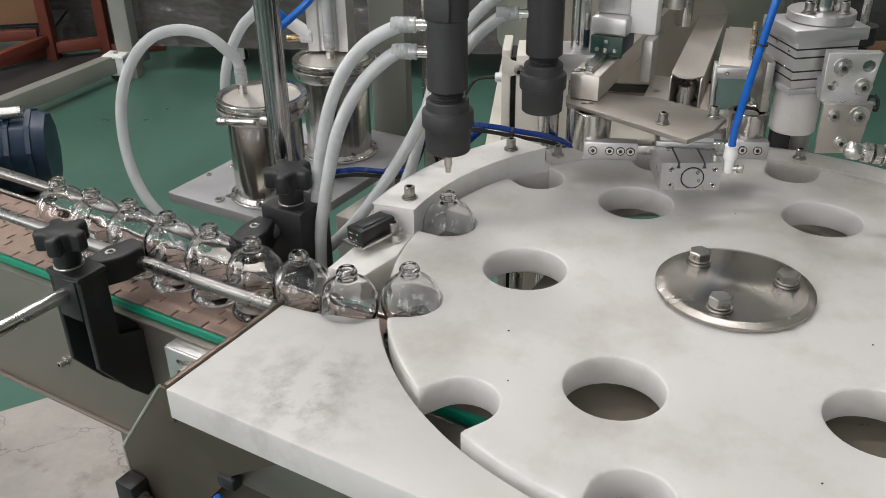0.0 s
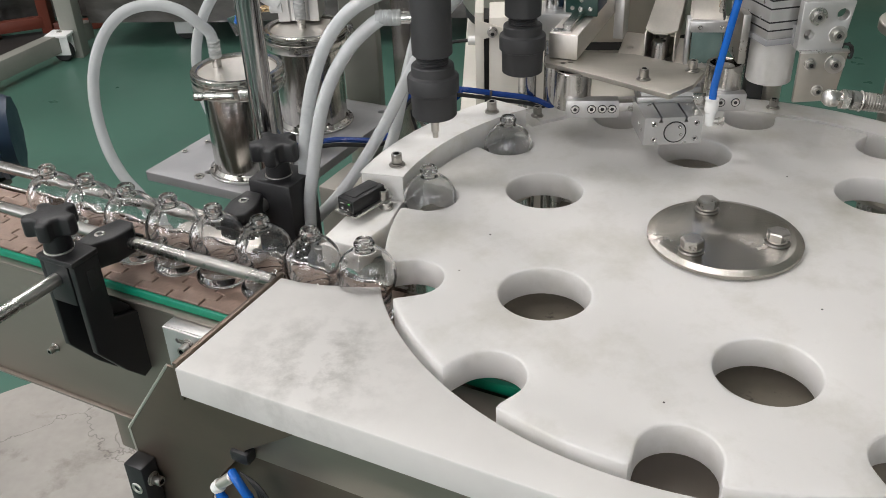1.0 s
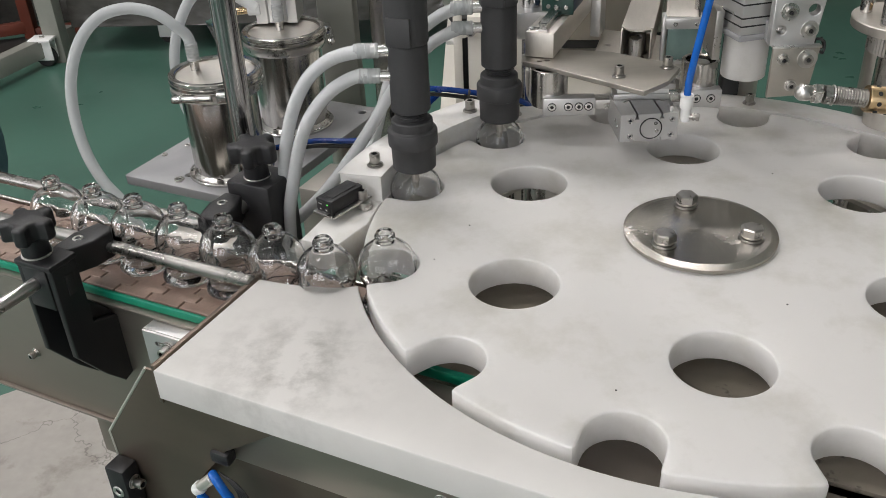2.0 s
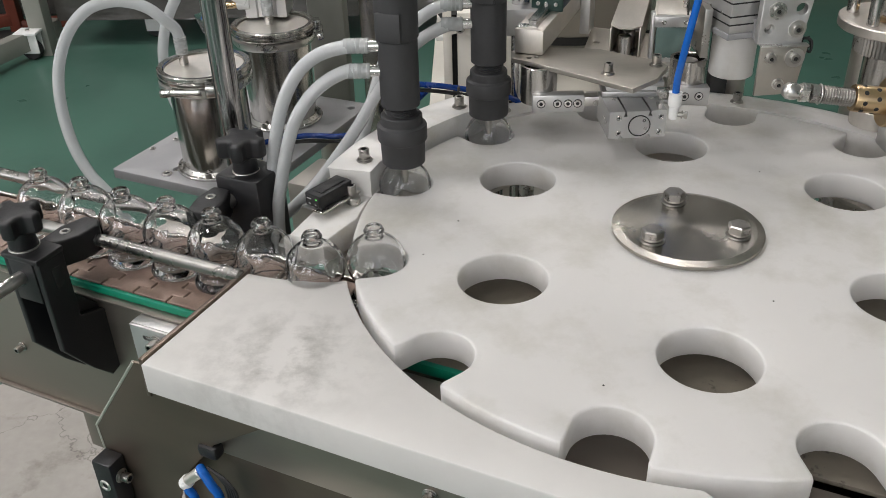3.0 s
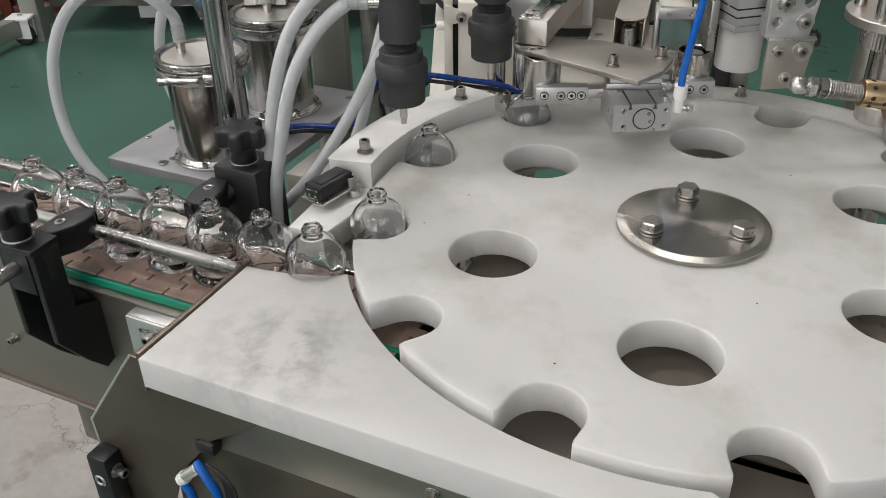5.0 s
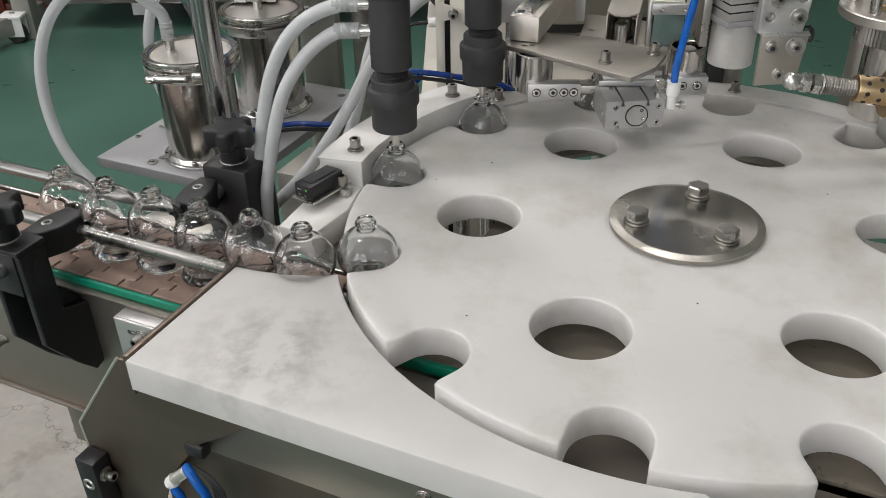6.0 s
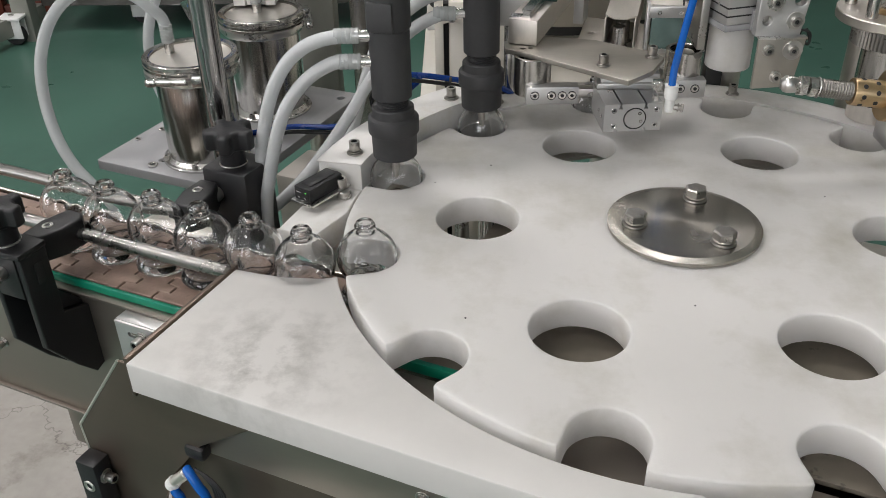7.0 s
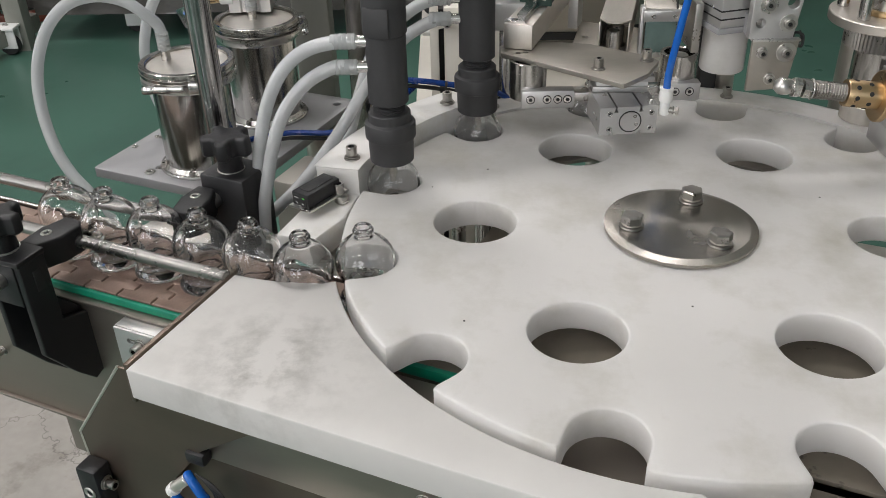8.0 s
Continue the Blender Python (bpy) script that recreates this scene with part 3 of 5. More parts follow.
part("apron", box(0.62, 0.0555, 0.003, uv(0.07, -0.2485, -0.0500), 0.0006), M["side_sheet"], bed, "plain stainless apron")
for u, v in ((-0.15, 0.06), (0.4, 0.06), (0.4, -0.1)):
    part("post", cyl(0.009, -0.319, -0.0535, uv(u, v)), M["steel"], bed)

# rails
rail = thing("guide_rail", pose(0, 0, 0), "polished round stainless guide rail on the near side of the bottles", "rail", "rails")
part("bar", rod(uv(-1.3, VB - 0.0335, -0.005).translation, uv(-0.333, VB - 0.0335, -0.005).translation, 0.006), M["rail"], rail)
rail2 = thing("guide_rail", pose(0, 0, 0), "polished round stainless guide rail behind the bottles", "rail", "rails")
part("bar", rod(uv(-1.3, VB + 0.033, -0.005).translation, uv(-0.40, VB + 0.033, -0.005).translation, 0.006), M["rail"], rail2)

# ---------------------------------------------------------------- bottles
def bottle_mesh():
    out = [(0, 0.0012), (0.017, 0.0), (0.0240, 0.0006), (0.0256, 0.0026), (0.0256, 0.0050), (0.0228, 0.0084), (0.0196, 0.0120), (0.0190, 0.0148), (0.0200, 0.0182)]
    cz, R = 0.041, 0.0260
    a0 = math.asin((0.0208 - cz) / R)
    a1 = math.acos(0.0078 / R)
    out += [(R * math.cos(a0 + (a1 - a0) * k / 18), cz + R * math.sin(a0 + (a1 - a0) * k / 18)) for k in range(19)]
    out += [(0.0074, 0.0672), (0.0074, 0.0690), (0.0086, 0.0700), (0.0090, 0.0712), (0.0087, 0.0724), (0.0078, 0.0730), (0.0077, 0.0740), (0.0071, 0.0750), (0.0058, 0.0748)]
    inn = [(0.0054, 0.0740), (0.0054, 0.0668)]
    r = R - 0.0021
    b1 = math.acos(0.0058 / r)
    b0 = math.asin((0.0215 - cz) / r)
    inn += [(r * math.cos(b1 + (b0 - b1) * k / 18), cz + r * math.sin(b1 + (b0 - b1) * k / 18)) for k in range(19)]
    inn += [(0.0172, 0.0188), (0.0162, 0.0155), (0.0162, 0.0122), (0.0180, 0.0098), (0.0200, 0.0080), (0.0188, 0.0066), (0.012, 0.0058), (0, 0.0052)]
    # blown glass: the wall is thicker here and thinner there
    bm = lathe(out + inn, 56)
    first = 1 + 56 * (len(out) - 1)
    bm.verts.ensure_lookup_table()
    for v in bm.verts[first:]:
        r = math.hypot(v.co.x, v.co.y)
        if r > 0.007 and 0.012 < v.co.z < 0.064:
            k = 1 + 0.030 * noise.noise(v.co * 75) + 0.018 * noise.noise(v.co * 160 + Vector((3, 1, 7)))
            v.co.x, v.co.y = v.co.x * k, v.co.y * k
    return to_mesh("bottle", bm, M["glass"], 60)


BOTTLE = bottle_mesh()
ROW_U = -0.278
POCKET_A = -171.9


def ease(t, a, b):
    s = min(1, max(0, (t - a) / (b - a)))
    return 0.5 - 0.5 * math.cos(math.pi * s)


def dial_turn(t):
    return 60 - 30 * ease(t, 0.015, 1.305) - 30 * ease(t, 4.485, 5.775)


def pocket_xy(k, t):
    """The centre of the pocket that stands k steps past the infeed at the last rest."""
    a = radians(POCKET_A - 30 * k + dial_turn(t))
    return Vector((POCKET_AT * math.cos(a), POCKET_AT * math.sin(a)))


def row_xy(k):
    p = uv(ROW_U - 0.0522 * k, VB + (0.0006 if k % 2 else -0.0006)).translation
    return Vector((p.x, p.y))


ENTER = ((0.86, 1.24), (5.42, 5.80))


def bottle_xy(k, t):
    """Bottle k: 3 and 2 stand in the dial from the start; 1 and 0 come off the row; minus numbers wait in it."""
    if k >= 2:
        return pocket_xy(k, t)
    shift = ease(t, *ENTER[0]) + ease(t, *ENTER[1])
    place = 1 - k - shift          # 0 and below: in a pocket
    if place >= 0:
        i = int(place)
        return row_xy(i).lerp(row_xy(i + 1), place - i)
    if place <= -1:
        return pocket_xy(k, t)
    return row_xy(0).lerp(pocket_xy(k, t), min(1, -place))


BOTTLES = []
for k in range(3, -7, -1):
    ob = new("glass_bottle", BOTTLE)
    label = "clear round glass bottle standing in a dial pocket" if k >= 2 else "empty clear round glass bottle waiting on the conveyor"
    tagged(ob, label, "bottle", "bottles")
    p = bottle_xy(k, 0)
    ob.matrix_basis = pose(p.x, p.y, BELT_Z + 0.0002, 0, 0, 37 * k)
    BOTTLES.append((k, ob))

# ---------------------------------------------------------------- filling heads
B_XY = Vector((POCKET_AT * math.cos(radians(158.1)), POCKET_AT * math.sin(radians(158.1))))
C_XY = Vector((POCKET_AT * math.cos(radians(128.1)), POCKET_AT * math.sin(radians(128.1))))
LIFT = 0.054


def lift(t):
    return LIFT * (1 - ease(t, 1.39, 1.66) + ease(t, 4.18, 4.43) - ease(t, 5.86, 6.13))


def filling_head(xy, group):
    h = thing("filling_head", pose(xy.x, xy.y, 0), "black plastic filling head with a steel nozzle", "filling head", group)
    part("collar", lathe([(0.012, 0.034), (0.012, 0.0250), (0.0203, 0.0242), (0.0211, 0.0250), (0.0216, 0.0470), (0.0222, 0.0482), (0.0238, 0.0490), (0.0241, 0.0500), (0.0241, 0.0625), (0.0234, 0.0640), (0.0210, 0.0648), (0.0202, 0.0656), (0.0199, 0.0735), (0.0190, 0.0745), (0.013, 0.0748), (0.013, 0.034)], 56, closed=True), M["nozzle"], h)
    th = [(0, 0.0740), (0.0145, 0.0740)]
    for k in range(4):
        th += [(0.0150, 0.0742 + 0.0024 * k), (0.0134, 0.0754 + 0.0024 * k)]
    th += [(0.0148, 0.084), (0, 0.084)]
    part("thread", lathe(th, 32), M["nozzle"], h)
    part("barrel", lathe([(0, 0.0832), (0.0172, 0.0832), (0.0187, 0.0846), (0.0187, 0.148), (0, 0.148)], 48), M["nozzle"], h)
    part("upper_barrel", lathe([(0, 0.1478), (0.0182, 0.1478), (0.0184, 0.1495), (0.0199, 0.1500), (0.0200, 0.1512), (0.0200, 0.36), (0, 0.36)], 48), M["nozzle"], h)
    part("flat", box(0.024, 0.004, 0.026, pose(-0.006, -0.0178, 0.163, 0, 0, -20), 0.0008), M["nozzle"], h)
    part("nozzle", lathe([(0, 0.036), (0.0038, 0.036), (0.0038, 0.0075), (0.0028, 0.0065), (0.0028, 0.001), (0.0018, 0.001), (0.0018, 0.02), (0, 0.02)], 24), M["steel_brushed"], h, "slim stainless filling nozzle")
    return h


HEADS = [filling_head(B_XY, "filling heads"), filling_head(C_XY, "filling heads")]
HOSE_PIECES = []


# ---------------------------------------------------------------- hoses of the filling heads
HOSE_R = 0.0064


def hose_end(head, start, direction=-1):
    """A steel barb and the ribbed tail of the hose on it, in the head's space."""
    xy = head.matrix_basis.translation
    s = Vector(start) - Vector((xy.x, xy.y, 0))
    m = pose(s.x, s.y, s.z, 0, 90 * direction, 0)
    b = part("barb", lathe([(0, -0.012), (0.0054, -0.012), (0.0054, 0.012), (0, 0.012)], 20), M["chrome"], head, "polished steel hose barb", m)
    prof = [(0.0055, 0.004)]
    for k in range(5):
        prof += [(0.0071, 0.005 + 0.004 * k), (0.0074, 0.007 + 0.004 * k), (0.0069, 0.0078 + 0.004 * k)]
    prof += [(0.0066, 0.027), (0, 0.027)]
    part("hose_tail", lathe(prof, 24), M["hose_tail"], b, "ribbed milky hose tail")


def moving_hose(label, pts, n=40, reach=1.6):
    h = thing("silicone_hose", pose(0, 0, 0), label, "hose", "filling hoses")
    low = smooth_path(pts, n)
    high = [p + Vector((0, 0, LIFT * (1 - k / n) ** reach)) for k, p in enumerate(low)]
    length = max((b - a).length for a, b in zip(low, low[1:]))
    r, L = HOSE_R, length
    prof = [(r * math.sin(a), -L / 2 - r * math.cos(a)) for a in [math.pi / 2 * k / 6 for k in range(7)]]
    prof += [(x, -z) for x, z in prof[::-1]]
    me = to_mesh("hose_segment", lathe(prof, 20), M["hose_soft"], 80)
    for k in range(n):
        ms = []
        for path in (low, high):
            a, b = path[k], path[k + 1]
            q = (b - a).to_track_quat("Z", "Y")
            ms.append(Matrix.LocRotScale((a + b) / 2, q, None))
        ob = share("hose_segment", me, h, ms[0])
        HOSE_PIECES.append((ob, ms[0], ms[1]))


hose_end(HEADS[0], (-0.279, 0.1005, 0.1425))
hose_end(HEADS[0], (-0.279, 0.1005, 0.1185))
hose_end(HEADS[1], (-0.193, 0.2155, 0.1250))
hose_end(HEADS[1], (-0.193, 0.2155, 0.1460))
moving_hose("milky silicone hose from the filling head to the valve", [(-0.296, 0.1, 0.1430), (-0.303, 0.1, 0.1420), (-0.319, 0.1, 0.139), (-0.335, 0.1, 0.132), (-0.352, 0.1, 0.117), (-0.366, 0.1, 0.094), (-0.376, 0.1, 0.067), (-0.384, 0.1, 0.035), (-0.389, 0.1, -0.001), (-0.392, 0.1, -0.04), (-0.392, 0.1, -0.09)])
moving_hose("milky silicone hose from the filling head to the valve", [(-0.297, 0.1, 0.1195), (-0.303, 0.1, 0.1190), (-0.314, 0.099, 0.1155), (-0.330, 0.097, 0.1065), (-0.345, 0.093, 0.092), (-0.358, 0.090, 0.072), (-0.368, 0.088, 0.045), (-0.377, 0.086, 0.011), (-0.383, 0.086, -0.015), (-0.386, 0.086, -0.05), (-0.386, 0.086, -0.09)])
moving_hose("milky silicone hose of the rear filling head", [(-0.210, 0.2155, 0.1250), (-0.226, 0.214, 0.119), (-0.245, 0.21, 0.108), (-0.263, 0.2, 0.092), (-0.287, 0.19, 0.063), (-0.309, 0.18, 0.030), (-0.334, 0.16, 0.000), (-0.362, 0.14, -0.028), (-0.40, 0.13, -0.06)])
moving_hose("milky silicone hose of the rear filling head", [(-0.210, 0.2155, 0.1460), (-0.228, 0.217, 0.140), (-0.252, 0.22, 0.122), (-0.278, 0.222, 0.092), (-0.296, 0.222, 0.046), (-0.309, 0.215, 0.004), (-0.322, 0.205, -0.03), (-0.33, 0.20, -0.09)])


# ---------------------------------------------------------------- rail clamps
def star_knob(parent, m, material, r=0.0235, h=0.019):
    pts = []
    for k in range(80):
        a = 2 * math.pi * k / 80
        c = math.cos(5 * a)
        rr = r * (0.83 + 0.17 * math.tanh(2.2 * c) / math.tanh(2.2))
        pts.append((rr * math.cos(a), rr * math.sin(a)))
    k = part("knob", slab(pts, 0.016, 0.016 + h, e=0.0035, seg=4), material, parent, "black five-lobed clamping knob", m)
    part("hub", lathe([(0, 0), (0.012, 0), (0.0125, 0.001), (0.0115, 0.016), (0.0115, 0.0165), (0, 0.0165)], 28), material, k)
    part("washer", cyl(0.0135, -0.0015, 0, bevel=0.0004), M["steel"], k)
    return k


def eye_clamp(parent, u, v, z, side):
    """The split eye that grips the rail; side: -1 when its post stands on the near side of the rail."""
    pts = [(-0.022, -0.038), (0.008, -0.038), (0.024, -0.018), (0.026, 0.004), (0.014, 0.012), (-0.012, 0.012), (-0.024, -0.012)]
    pts = [(x * 0.62, y) for x, y in pts]
    if side > 0:
        pts = [(x, -y) for x, y in pts][::-1]
    e = part("rail_eye", slab(pts, -0.016, 0.0105, e=0.0025, m=uv(u, v, z)), M["black"], parent)
    part("screw", ring(0.0024, 0.0052, 0, 0.0012, uv(u - 0.002, v + 0.018 * side, z + 0.0102)), M["steel"], e)
    # dark strip drawn for the shade in the slot
    part("slot", box(0.029, 0.002, 0.003, uv(u + 0.002, v - 0.013 * side, z - 0.004), 0.0005), M["dark"], e)


clamp = thing("rail_clamp", pose(0, 0, 0), "black plastic rail clamp bracket with a star knob", "clamp", "rail clamps")
UB, VBK = -0.510, -0.266
SIDE = pose(0, 0, 0, 90, 0, 90)      # an outline drawn in v and z
cheek = [(-0.280, 0.008), (-0.280, -0.084), (-0.254, -0.122), (-0.236, -0.143), (-0.218, -0.137), (-0.218, -0.073), (-0.252, -0.061), (-0.252, 0.008)]
part("cheek", slab(cheek, -0.496, -0.489, e=0.0015, m=uv(0, 0) @ SIDE), M["black"], clamp)
part("cheek", slab(cheek, -0.531, -0.525, e=0.0015, m=uv(0, 0) @ SIDE), M["black"], clamp)
part("block", box(0.0285, 0.030, 0.044, uv(-0.5105, VBK, -0.011), 0.001), M["black"], clamp)
part("head", box(0.043, 0.031, 0.006, uv(UB, VBK, 0.0105), 0.0018), M["black"], clamp)
part("web", slab([(-0.258, -0.034), (-0.258, -0.080), (-0.222, -0.130), (-0.219, -0.128), (-0.219, -0.076), (-0.253, -0.034)], -0.5248, -0.4962, e=0.001, m=uv(0, 0) @ SIDE), M["black"], clamp)
# flat dark plate in place of a shaded pocket
part("inset", box(0.0012, 0.009, 0.020, uv(-0.4888, -0.264, -0.012), 0.0003), M["dark"], clamp)
star_knob(clamp, uv(UB - 0.008, VBK, 0.0150, 10), M["black"])
eye_clamp(clamp, -0.508, VB - 0.0335, -0.001, -1)
cross = part("cross_rod", rod(uv(-0.5125, VBK - 0.0145, -0.008).translation, uv(-0.533, -0.75, -0.014).translation, 0.0062), M["steel"], clamp, "round stainless cross rod")
for u, z in ((-0.628, -0.158),):
    cap_screw(conv, uv(u, V0 - 0.013, z) @ pose(0, 0, 0, 90, 0, 0), 0.0075)

clamp2 = thing("rail_clamp", pose(0, 0, 0), "black plastic rail clamp post with a star knob behind the bottles", "clamp", "rail clamps")
part("block", box(0.050, 0.046, 0.150, uv(-0.414, -0.078, -0.054), 0.003), M["black"], clamp2)
part("foot", box(0.07, 0.05, 0.012, uv(-0.414, -0.095, -0.135), 0.002), M["black"], clamp2)
star_knob(clamp2, uv(-0.416, -0.080, 0.0215, 4), M["black"], 0.0245, 0.02)
eye_clamp(clamp2, -0.425, VB + 0.034, 0.000, 1)
part("arm", rod(uv(-0.424, -0.125, -0.004).translation, uv(-0.424, -0.095, -0.004).translation, 0.0075), M["steel"], clamp2)

pole = thing("support_pole", pose(0, 0, 0), "tall polished round stainless support pole", "pole")
bm = lathe([(0, -0.33), (0.0122, -0.33), (0.0122, 1.1), (0, 1.1)], 40, uv(-0.4555, -0.042))
part("shaft", bm, M["pole"], pole)
part("socket", ring(0.0124, 0.024, -0.33, -0.28, uv(-0.4555, -0.042)), M["steel"], pole)

# ---------------------------------------------------------------- metering tanks
plate = thing("tank_stand", pose(0, 0, 0), "grey aluminium plate stand with bolt holes", "stand")
PZ = -0.057
hl = [hole(u, v, 0.0052, 20) for u, v in [(-0.600, 0.018), (-0.652, 0.090), (-0.655, 0.130), (-0.632, 0.075), (-0.51, 0.01), (-0.50, 0.258), (-0.64, 0.255)]]
part("top_plate", slab([(-0.672, -0.012), (-0.484, -0.012), (-0.482, -0.010), (-0.482, 0.278), (-0.484, 0.28), (-0.672, 0.28), (-0.674, 0.278), (-0.674, -0.010)], PZ - 0.012, PZ, hl, e=0.001, m=uv(0, 0)), M["alu_grey"], plate)
for u, v in [(-0.585, 0.05), (-0.535, 0.07), (-0.50, 0.2), (-0.64, 0.2)]:
    part("leg", cyl(0.014, FLOOR, PZ - 0.012, uv(u, v)), M["steel_brushed"], plate)
for u, v in [(-0.600, 0.018), (-0.652, 0.090)]:
    part("bolt", ring(0.002, 0.0046, PZ - 0.006, PZ - 0.002, uv(u, v)), M["steel"], plate)

for u, v, r in [(-0.6653, 0.0507, 0.0038), (-0.6572, 0.0846, 0.0038), (-0.6015, 0.0018, 0.0062)]:
    b = part("bolt", ring(r * 0.45, r, PZ + 0.0002, PZ + 0.0022, uv(u, v)), M["steel"], plate)
    # dark disc for the shade in the bolt's socket
    part("socket", cyl(r * 0.5, PZ + 0.0002, PZ + 0.0010, uv(u, v)), M["dark"], b)


def tank(u, v, z, height, turn, nip):
    t = thing("metering_tank", uv(u, v, z, turn), "polished stainless tank with clamped lid and hose nipple", "tank", "tanks")
    part("flange", cyl(0.0505, 0, 0.004, bevel=0.001, steps=48), M["chrome"], t)
    part("weld", lathe([(0.047, 0.004), (0.0455, 0.0048), (0.0435, 0.008), (0.0425, 0.0085)], 40), M["steel"], t)
    part("body", lathe([(0, 0.004), (0.0428, 0.004), (0.0428, height - 0.014), (0, height - 0.014)], 64), M["tank"], t)
    part("lid", cyl(0.0446, height - 0.012, height - 0.0030, bevel=0.0004, steps=56), M["lid"], t, "satin beige-grey lid")
    part("lid_rim", lathe([(0.0448, height - 0.012), (0.0448, height - 0.0008), (0.0456, height), (0.0512, height + 0.0004), (0.0522, height - 0.0006), (0.0525, height - 0.0035), (0.0515, height - 0.0042), (0.0515, height - 0.0056), (0.0526, height - 0.0064), (0.0524, height - 0.0095), (0.0500, height - 0.012)], 64, closed=True), M["tank"], t, "polished clamp rim", None, 20)
    part("clamp_band", lathe([(0.0430, height - 0.024), (0.0500, height - 0.023), (0.0525, height - 0.019), (0.0525, height - 0.0135), (0.0500, height - 0.0125)], 48), M["steel"], t)
    bm = box(0.036, 0.006, 0.008, pose(-0.014, -0.0575, height - 0.0125, 0, 0, -8), 0.0028)
    box(0.016, 0.012, 0.013, pose(0.016, -0.0555, height - 0.0125), 0.002, bm)
    box(0.013, 0.009, 0.009, pose(-0.035, -0.0545, height - 0.0125, 0, 0, -8), 0.003, bm)
    part("latch", bm, M["chrome"], t, "polished wing latch")
    for k in range(6):
        a = radians(60 * k + 20)
        cap_screw(t, pose(0.0468 * math.cos(a), 0.0468 * math.sin(a), 0.004), 0.0062, False)
    n = part("nipple", cyl(0.0052, height - 0.004, height + 0.016, pose(*nip, 0)), M["steel"], t, "short steel hose nipple")
    prof = [(0.0053, 0)]
    for k in range(5):
        prof += [(0.0071, 0.001 + 0.0042 * k), (0.0074, 0.003 + 0.0042 * k), (0.0068, 0.004 + 0.0042 * k)]
    prof += [(0, 0.0225)]
    part("hose_tail", lathe(prof, 24, pose(*nip, height + 0.008)), M["hose_tail"], n)
    return t


TANK_H = 0.125
T1 = tank(-0.560, 0.050, PZ, TANK_H, 30, (-0.024, 0.012))
T2 = tank(-0.566, 0.196, PZ, TANK_H + 0.004, 130, (0.004, 0.004))
h = thing("silicone_hose", pose(0, 0, 0), "milky silicone hose looping from the tank lid down beside the stand", "hose", "tank hoses")
n1 = (T1.matrix_basis @ Vector((-0.024, 0.012, TANK_H + 0.026)))
part("tube", tube([n1, n1 + Vector((-0.003, 0, 0.012)), (-0.528, 0.275, 0.119), (-0.542, 0.275, 0.131), (-0.560, 0.275, 0.138), (-0.580, 0.272, 0.1405), (-0.604, 0.268, 0.135), (-0.624, 0.262, 0.119), (-0.639, 0.255, 0.095), (-0.6475, 0.245, 0.064), (-0.648, 0.235, 0.027), (-0.639, 0.222, -0.009), (-0.622, 0.208, -0.036), (-0.599, 0.195, -0.058), (-0.575, 0.18, -0.09)], HOSE_R, 90, 18), M["hose"], h)
h = thing("silicone_hose", pose(0, 0, 0), "milky silicone hose hanging behind the front tank", "hose", "tank hoses")
part("tube", tube([(-0.505, 0.37, 0.16), (-0.516, 0.36, 0.140), (-0.534, 0.36, 0.123), (-0.549, 0.36, 0.100), (-0.560, 0.36, 0.075), (-0.567, 0.36, 0.043), (-0.566, 0.36, 0.0), (-0.55, 0.36, -0.06)], HOSE_R, 40, 18), M["hose"], h)
n2 = (T2.matrix_basis @ Vector((0.004, 0.004, TANK_H + 0.030)))
h = thing("silicone_hose", pose(0, 0, 0), "milky silicone hose rising from the rear tank lid", "hose", "tank hoses")
part("tube", tube([n2, n2 + Vector((0, 0, 0.05)), n2 + Vector((0.004, 0.01, 0.12)), n2 + Vector((0.02, 0.03, 0.2))], HOSE_R, 30, 18), M["hose"], h)

# ---------------------------------------------------------------- photo sensor
sens = thing("photo_sensor", pose(-0.3285, 0.0675, 0.001, 0, 0, 54), "small black photoelectric sensor on a steel bracket", "sensor")
part("case", box(0.044, 0.0205, 0.0140, pose(0.001, 0, 0.0083), 0.0012), M["black"], sens)
part("dial_face", box(0.001, 0.016, 0.010, pose(-0.0212, 0, 0.0080), 0.0003), M["dark"], sens)
for y in (-0.004, 0.0035):
    q = part("adjuster", ring(0.0011, 0.0019, 0, 0.0008, pose(-0.0216, y, 0.0055, 0, -90, 0), e=0.0002), M["black"], sens)
    part("dial_mark", box(0.0003, 0.0024, 0.0006, pose(-0.0222, y, 0.0055, 20, 0, 0), 0.0001), M["white"], q)
for y, z, w in ((0.0040, 0.0106, 0.005), (0.0, 0.0026, 0.003)):
    part("print_bar", box(0.0003, w, 0.0005, pose(-0.0218, y, z), 0), M["white"], sens)
part("top_rib", box(0.034, 0.012, 0.0014, pose(0.002, 0, 0.0156), 0.0006), M["black"], sens)
part("cable", tube([(0.023, 0.002, 0.008), (0.031, 0.004, 0.008), (0.040, 0.012, 0.004), (0.046, 0.026, -0.010), (0.046, 0.040, -0.05)], 0.0021, 24, 8), M["black"], sens)
led = bpy.data.materials.new("green_indicator")
led.use_nodes = True
led.node_tree.nodes["Principled BSDF"].inputs["Base Color"].default_value = (0.1, 0.7, 0.1, 1)
led.node_tree.nodes["Principled BSDF"].inputs["Emission Color"].default_value = (0.15, 1, 0.1, 1)
led.node_tree.nodes["Principled BSDF"].inputs["Emission Strength"].default_value = 0.6
part("indicator", box(0.0006, 0.0018, 0.0009, pose(-0.0218, -0.005, 0.0112), 0.0001), led, sens, "lit green indicator")
part("bracket", slab([(-0.024, -0.014), (0.030, -0.014), (0.030, 0.004), (0.024, 0.013), (-0.024, 0.013)], -0.001, 0.0012, e=0.0003), M["steel"], sens)
